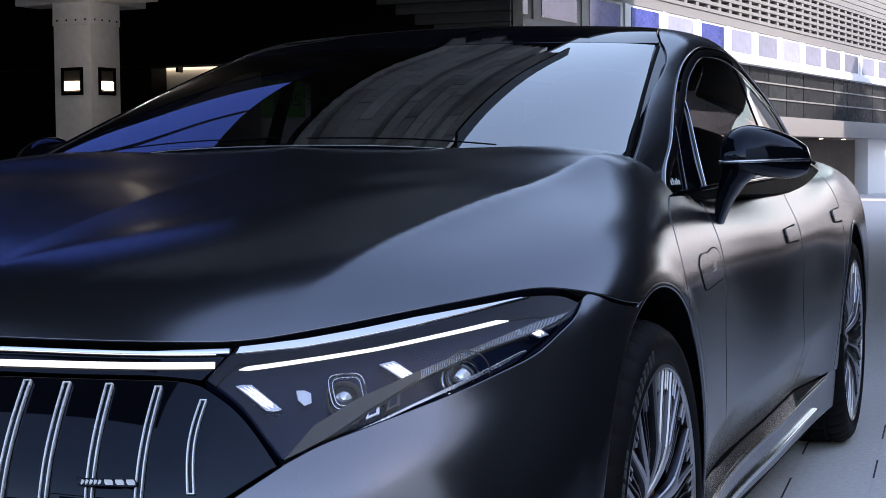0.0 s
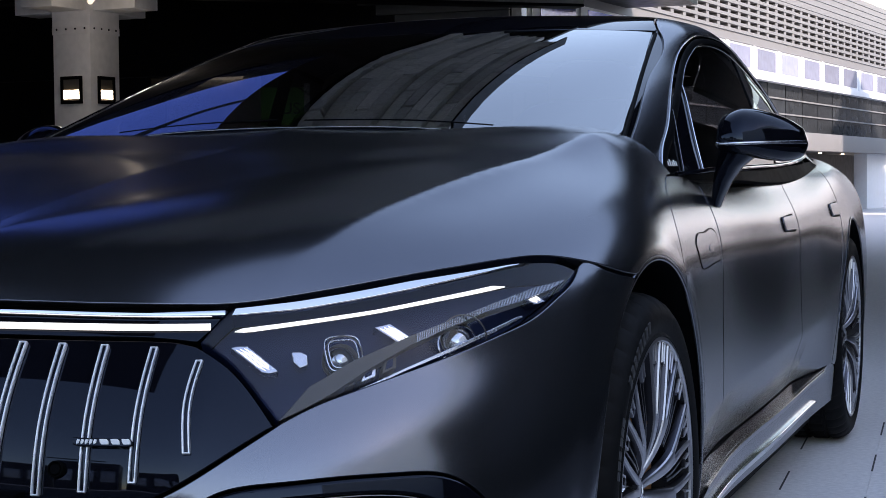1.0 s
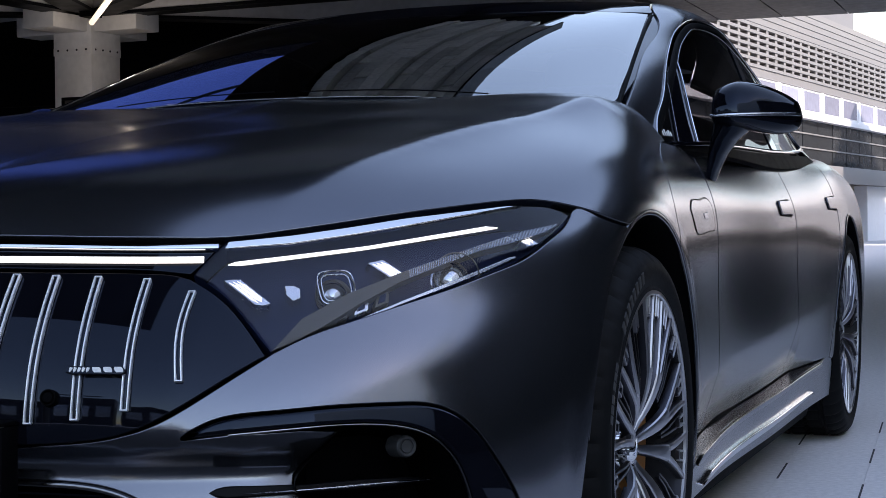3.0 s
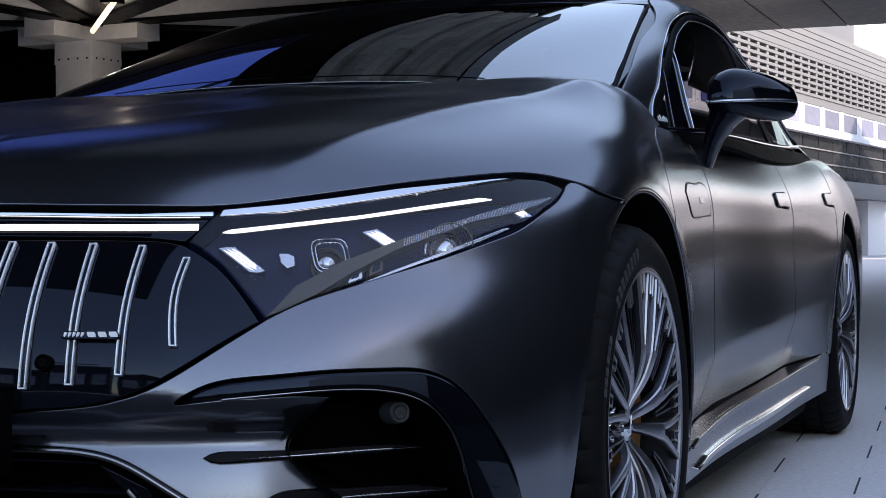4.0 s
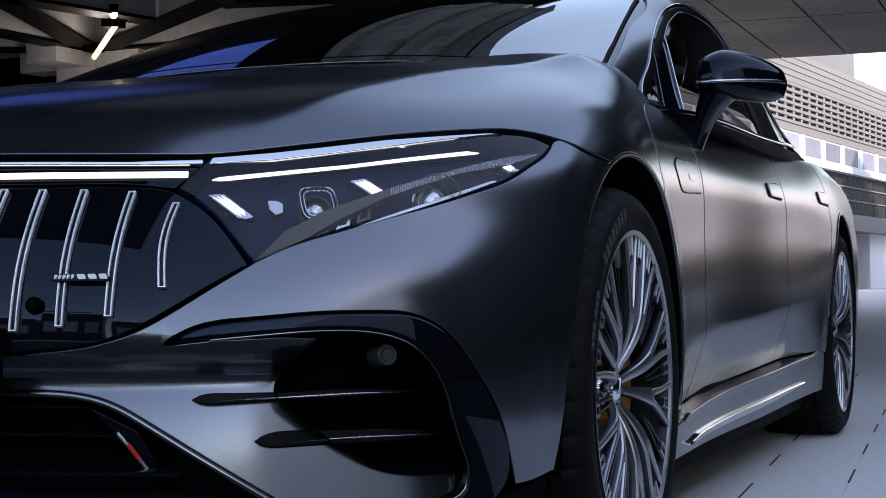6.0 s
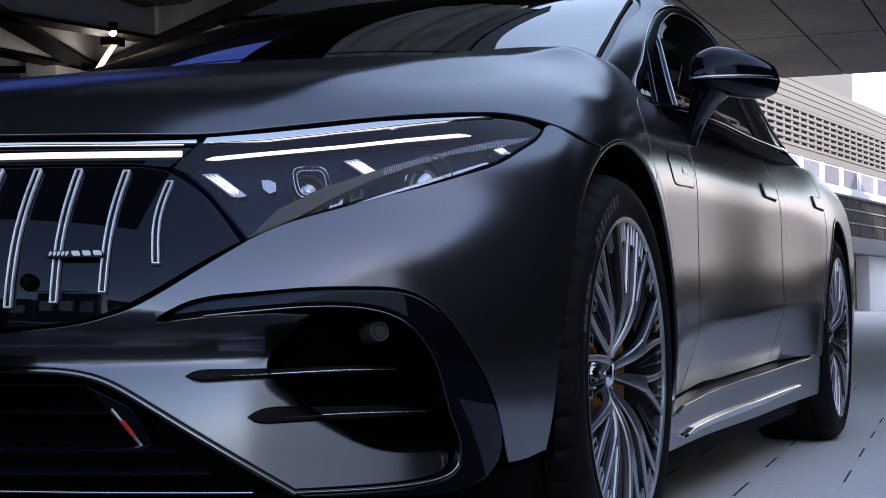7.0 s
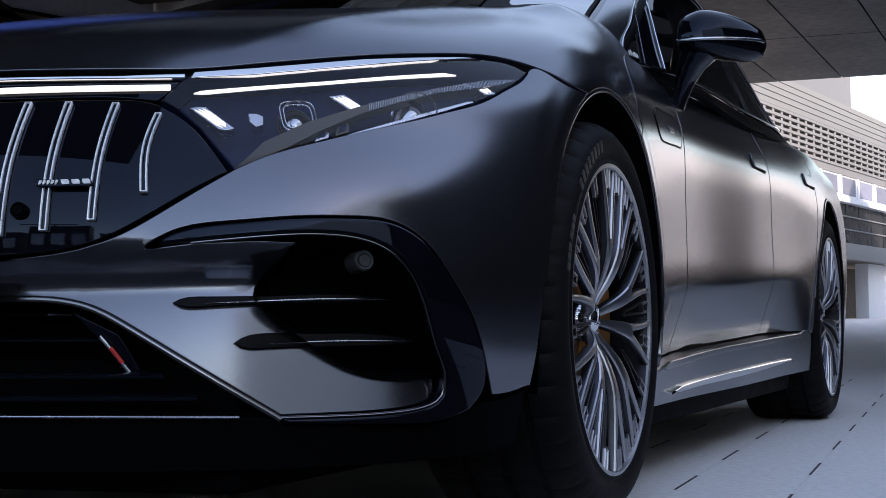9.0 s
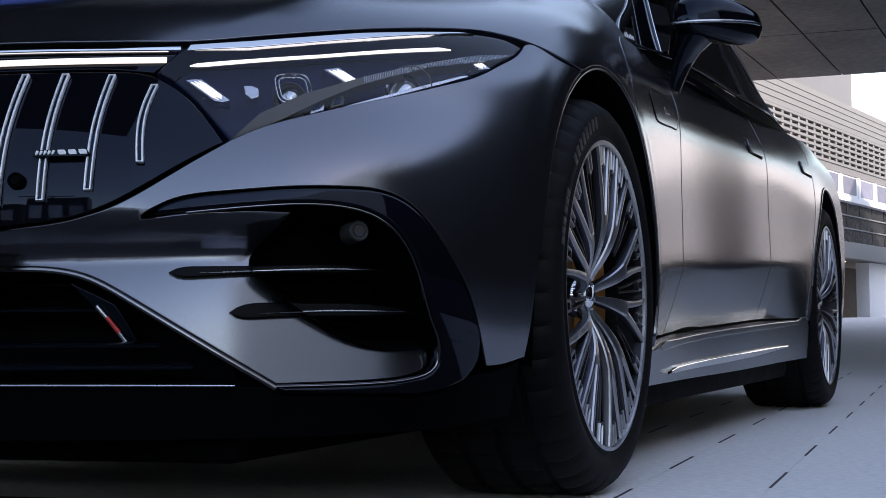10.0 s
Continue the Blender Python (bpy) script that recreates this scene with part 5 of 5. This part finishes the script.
for x, y, turn, rz in ((HUB_X - .03, 3.21, 40, 0), (2 * X0 - HUB_X, 0, 20, 180), (2 * X0 - HUB_X + .03, 3.21, 55, 180)):
    copy_thing(front_wheel, pose(x, y, .372, 0, 0, rz) @ pose(0, 0, 0, turn))


def caliper():
    v, f, m = [], [], 14
    for i in range(m):
        a = radians(-32 + 64 * i / (m - 1))
        for x, r in ((-.026, .120), (-.026, .206), (-.036, .222), (-.12, .226), (-.13, .212), (-.13, .135)):
            v.append((x, r * math.cos(a), r * math.sin(a)))
    f = [(i * 6 + j, i * 6 + (j + 1) % 6, (i + 1) * 6 + (j + 1) % 6, (i + 1) * 6 + j) for i in range(m - 1) for j in range(6)]
    f += [tuple(range(6)), tuple(range((m - 1) * 6, m * 6))]
    return np.array(v), f, None


for x, y in ((HUB_X, 0), (2 * X0 - HUB_X, 0)):
    part("brake_caliper", caliper(), BRONZE, car, "bronze brake caliper", matrix=pose(x, y, .372, 0, 0, 0 if x > 0 else 180) @ pose(0, 0, 0, 0 if x > 0 else 180))

# cabin
def close_mid(uv):
    """Adds places along the car's middle between an outline's two ends there."""
    a, b = uv[-1], uv[0]
    m = int(abs(a[1] - b[1]) / 0.02) + 2
    return np.concatenate([uv, np.stack([np.zeros(m), np.linspace(a[1], b[1], m + 1)[1:] - (b[1] - a[1]) / m / 2], 1)[:-1]]) if abs(a[0]) < 0.02 and abs(b[0]) < 0.02 else uv


loop = on_mid(outline(CABIN, ("P", [(0, .462), (.35, .462), (.60, .468), (.73, .492), (.772, .535), (.771, .60), (.738, .836), (.684, 1.175), (.650, 1.385)]), ("P", [(.648, 1.393), (.573, 1.352), (.430, 1.305), (.226, 1.275), (0, 1.265)])))
screen = part("windscreen", both(trim(CABIN, close_mid(loop), step=0.03, middle=True, gap=0, depth=0.004)), SCREEN, car, "large raked windscreen")
screen.visible_shadow = False
seal_in = [(.755, .50), (.755, .60), (.722, .845), (.668, 1.18), (.630, 1.42)]
seal_out = [(.650, 1.47), (.690, 1.404), (.745, 1.034), (.790, .728), (.815, .523), (.785, .48)]
pair("pillar_seal", trim(CABIN, outline(CABIN, ("P", seal_in), ("P", seal_out)), lift=-0.006, step=0.02, gap=0), GLOSS, car)
pair("seal_line", strip(CABIN, [("P", [(.785, .535), (.755, .735), (.708, 1.04), (.658, 1.385)])], 0.010, 0.004, 0.0), BLACK, car)
DLO = [(.606, .953), (.652, .994), (.775, 1.056), (.900, 1.116), (1.06, 1.181), (1.24, 1.243), (1.42, 1.301), (1.56, 1.332), (1.71, 1.343), (1.90, 1.338), (2.15, 1.308), (2.35, 1.267), (2.52, 1.210), (2.70, 1.12), (2.84, 1.03)]
FRAME = [(1.10, 1.174), (1.28, 1.236), (1.39, 1.270), (1.50, 1.299), (1.63, 1.312), (1.76, 1.309), (1.95, 1.285), (2.20, 1.238), (2.40, 1.190), (2.58, 1.115), (2.66, 1.04)]
loop = outline(CABIN, ("P", [(.800, .522), (.772, .728), (.726, 1.034), (.668, 1.404), (.652, 1.44)]), ("P", [(.652, 1.44), (.62, 1.55), (.60, 1.70), (.605, 2.0), (.585, 2.35), (.52, 2.65), (.45, 2.9)]), ("S", [(2.95, 1.19), (3.02, 1.05), (3.0, 1.0)]), ("S", [(2.98, 1.0), (2.84, 1.02)]), ("S", DLO[::-1]), ("S", [(.606, .953), (.600, .950)]), ("UV", [(a, 0.0) for a in np.linspace(CABIN.ku[4], CABIN.ku[3], 8)]))
pair("roof_pillar", trim(CABIN, loop, step=0.022, gap=0.001), PAINT, car, "satin grey pillar and roof rail")
pair("pillar_lining", trim(CABIN, loop, step=0.05, lift=-0.022, gap=0.001), TRIMDARK, car)
loop = on_mid(outline(CABIN, ("P", [(0, 1.268), (.226, 1.278), (.430, 1.308), (.573, 1.355), (.650, 1.42)]), ("P", [(.650, 1.44), (.617, 1.55), (.597, 1.70), (.602, 2.0), (.582, 2.35), (.517, 2.65), (.447, 2.9)]), ("P", [(.44, 2.92), (.25, 3.02), (0, 3.05)])))
peak, tail = CABIN.kv[-1], CABIN.ku[-1]
ridge = [(tail, a) for a in np.linspace(loop[-1, 1] + .02, peak, 20)] + [(a, peak) for a in np.linspace(tail - .03, .03, 60)] + [(0, a) for a in np.linspace(peak, loop[0, 1] + .02, 20)]
part("roof", both(trim(CABIN, np.concatenate([loop, ridge]), step=0.03, middle=True, gap=0.001)), GLOSS, car, "gloss black glass roof")
loop = on_mid(outline(CABIN, ("P", [(.44, 2.93), (.25, 3.03), (0, 3.06)]), ("P", [(0, 3.75), (.35, 3.68), (.66, 3.4)]), ("P", [(.66, 3.38), (.6, 3.2), (.45, 2.93)])))
part("rear_screen", both(trim(CABIN, close_mid(loop), step=0.05, middle=True, gap=0)), DARKGLASS, car, "dark rear window")
BELT = [(2.84, 1.022), (2.4, .998), (1.65, .978), (1.0, .968), (.70, .958)]
loop = outline(CABIN, ("S", DLO), ("S", BELT), ("S", [(.70, .956), (.640, .951), (.606, .953)]))
for k, pane in enumerate(pair("side_window", trim(CABIN, loop, step=0.03, lift=-0.004, gap=0, depth=0.004), DARKGLASS, car, "dark tinted side window")):
    sided = (lambda m: m) if k == 0 else flip
    pane.visible_shadow = False
    part("chrome_frame", sided(strip(CABIN, [("S", DLO)], 0.0032, 0.004, 0.001)), CHROME, pane)
    part("window_rubber", sided(strip(CABIN, [("S", [(p[0] + .010, p[1] - .012) for p in DLO[:-1]])], 0.020, 0.003, -0.002)), BLACK, pane)
    part("door_frame_line", sided(strip(CABIN, [("S", FRAME)], 0.0036, 0.003, 0.0005)), DARKCHROME, pane)
    part("belt_strip", sided(strip(CABIN, [("S", BELT)], 0.012, 0.006, 0.001)), GLOSS, pane)
    part("division_bar", sided(strip(CABIN, [("S", [(.905, .968), (.935, 1.03), (.985, 1.092), (1.10, 1.174)])], 0.0036, 0.004, 0.0005)), CHROME, pane)
    part("quarter_line", sided(strip(CABIN, [("S", [(.762, .960), (.815, 1.030), (.905, 1.110)])], 0.0022, 0.003, -0.001)), DARKCHROME, pane)
    part("quarter_pillar", sided(wedge([(.765, .962), (.905, .966), (.985, 1.092), (1.10, 1.174), (.985, 1.148), (.90, 1.108), (.815, 1.030)], -0.002, 0.006, "S", skin=CABIN)), GLOSS, pane)
    for y, h in ((.690, .010), (.704, .014), (.717, .009), (.729, .013), (.741, .010)):
        part("sticker_mark", sided(strip(CABIN, [("S", [(y, .978), (y + .003, .978 + h)], False, 0.004)], 0.007, 0.001, -0.002)), WHITE, pane, "small white sticker mark")
    part("pillar_cover", sided(wedge([(1.96, .992), (2.06, .992), (2.00, 1.315), (1.93, 1.318)], -0.001, 0.006, "S", skin=CABIN)), GLOSS, pane)
# belt filler between body and glass
loop = outline(CABIN, ("S", [(2.95, 1.005), (2.4, .99), (1.65, .972), (1.0, .965), (.66, .962)]), ("UV", [(a, 0.0) for a in np.linspace(CABIN.ku[4], CABIN.ku[8], 20)]))
pair("belt_panel", trim(CABIN, loop, step=0.03, gap=0, lift=-0.002), BLACK, car)
part("screen_seal", both(strip(CABIN, [("P", [(0, .466), (.35, .466), (.60, .472), (.73, .495)])], 0.022, 0.006, -0.008)), GLOSS, car)
part("cowl", box(-.70, .70, .20, .62, .93, 1.0, .02), TRIMDARK, car)
part("wiper", strip(CABIN, [("P", [(.05, .50), (.30, .50), (.50, .505)])], 0.008, 0.003, -0.002), BLACK, car, "black wiper at rest")
part("wiper", flip(strip(CABIN, [("P", [(.08, .505), (.30, .505), (.50, .51)])], 0.008, 0.003, -0.002)), BLACK, car, "black wiper at rest")
part("dashboard", ball((X0, .82, .96), (.72, .32, .08), 32, 12, .6), TRIMDARK, car)
part("steering_wheel", turned(lathe([(.012, .165), (0, .18), (-.012, .165), (0, .152), (.012, .165)], 40), pose(.36, 1.08, 1.0, 0, -65, 90)), TRIMDARK, car)
for x in (X0 - .36, X0 + .36):
    seat = part("seat", merge(ball((x, 1.72, .84), (.26, .11, .34), 24, 14, .5), ball((x, 1.50, .56), (.26, .30, .12), 24, 12, .5)), TRIMDARK, car)
    part("headrest", ball((x, 1.74, 1.20), (.13, .06, .09), 24, 12, .6), TRIMDARK, seat)
part("rear_seat", merge(ball((0, 2.62, .82), (.66, .13, .34), 32, 12, .4)), TRIMDARK, car)

# door mirrors
MIRROR_IN, MIRROR_SPAN = .914, .197


def mirror_shape(k):
    """Height above and below the middle and depth of the mirror's shell, from its inner end to its tip."""
    near = np.clip(k + np.linspace(-.07, .07, 15), 0, 1)
    end = min(1.0, (k / .06) ** .5, ((1 - k) / .05) ** .5 + .02)
    up = np.interp(near, (0, .06, .12, .28, .45, .62, .80, .92, 1), (.056, .066, .074, .086, .082, .072, .056, .040, .026)).mean()
    dn = np.interp(near, (0, .30, .55, .75, .90, 1), (.017, .028, .038, .042, .035, .022)).mean()
    dp = np.interp(near, (0, .10, .30, .55, .80, .93, 1), (.088, .106, .118, .110, .082, .056, .036)).mean()
    return up * max(end, .15), dn * max(end, .3), dp * max(end, .25)


def mirror_shell(zc):
    """A shell that is blunt inside and pointed outside."""
    v, f, ns, nr = [], [], 41, 32
    sq = lambda t, e: math.copysign(abs(t) ** e, t)
    for i in range(ns):
        k = (1 - math.cos(math.pi * i / (ns - 1))) / 2
        up, dn, dp = mirror_shape(k)
        for j in range(nr):
            c, h = math.cos(2 * math.pi * j / nr), math.sin(2 * math.pi * j / nr)
            v.append((MIRROR_IN + MIRROR_SPAN * k, .935 + .05 * k - dp * sq(c, .8) * (1 if c > 0 else .35), zc + (up if h > 0 else dn) * sq(h, .8)))
    for i in range(ns - 1):
        for j in range(nr):
            f.append((i * nr + j, i * nr + (j + 1) % nr, (i + 1) * nr + (j + 1) % nr, (i + 1) * nr + j))
    f += [tuple(range(nr)), tuple(range((ns - 1) * nr, ns * nr))]
    return np.array(v), f, None


def mirror_arm():
    """A stalk, slim at the door and wide under the mirror."""
    v, f, nr = [], [], 20
    rings = ((.898, .965, .880, .010, .034), (.906, .960, .905, .013, .036), (.918, .952, .940, .020, .042), (.935, .945, .975, .030, .050), (.955, .940, 1.000, .042, .060), (.962, .938, 1.022, .046, .064))
    for x, y, z, a, b in rings:
        for j in range(nr):
            c, h = math.cos(2 * math.pi * j / nr), math.sin(2 * math.pi * j / nr)
            v.append((x + a * math.copysign(abs(c) ** .6, c), y + b * math.copysign(abs(h) ** .7, h), z))
    for i in range(len(rings) - 1):
        for j in range(nr):
            f.append((i * nr + j, i * nr + (j + 1) % nr, (i + 1) * nr + (j + 1) % nr, (i + 1) * nr + j))
    f += [tuple(range(nr)), tuple(range((len(rings) - 1) * nr, len(rings) * nr))]
    return np.array(v), f, None


for k in range(2):
    sided = (lambda m: m) if k == 0 else flip
    mir = part("door_mirror", sided(mirror_shell(1.027)), GLOSS, car, "gloss black door mirror", angle=60)
    edge_p = np.array([(MIRROR_IN + MIRROR_SPAN * a, .935 + .05 * a - mirror_shape(a)[2] - .002, 1.026 + .004 * a) for a in np.linspace(.06, .985, 40)])
    part("indicator_strip", sided(sweep(edge_p, np.tile([.1, -1, 0], (40, 1)), 0.008, 0.005)), SATIN, mir)
    part("mirror_glass", sided(ball((1.008, .975, 1.045), (.078, .006, .036), 28, 12, .7)), MIRROR, mir)
    part("mirror_arm", sided(mirror_arm()), GLOSS, mir, angle=60)
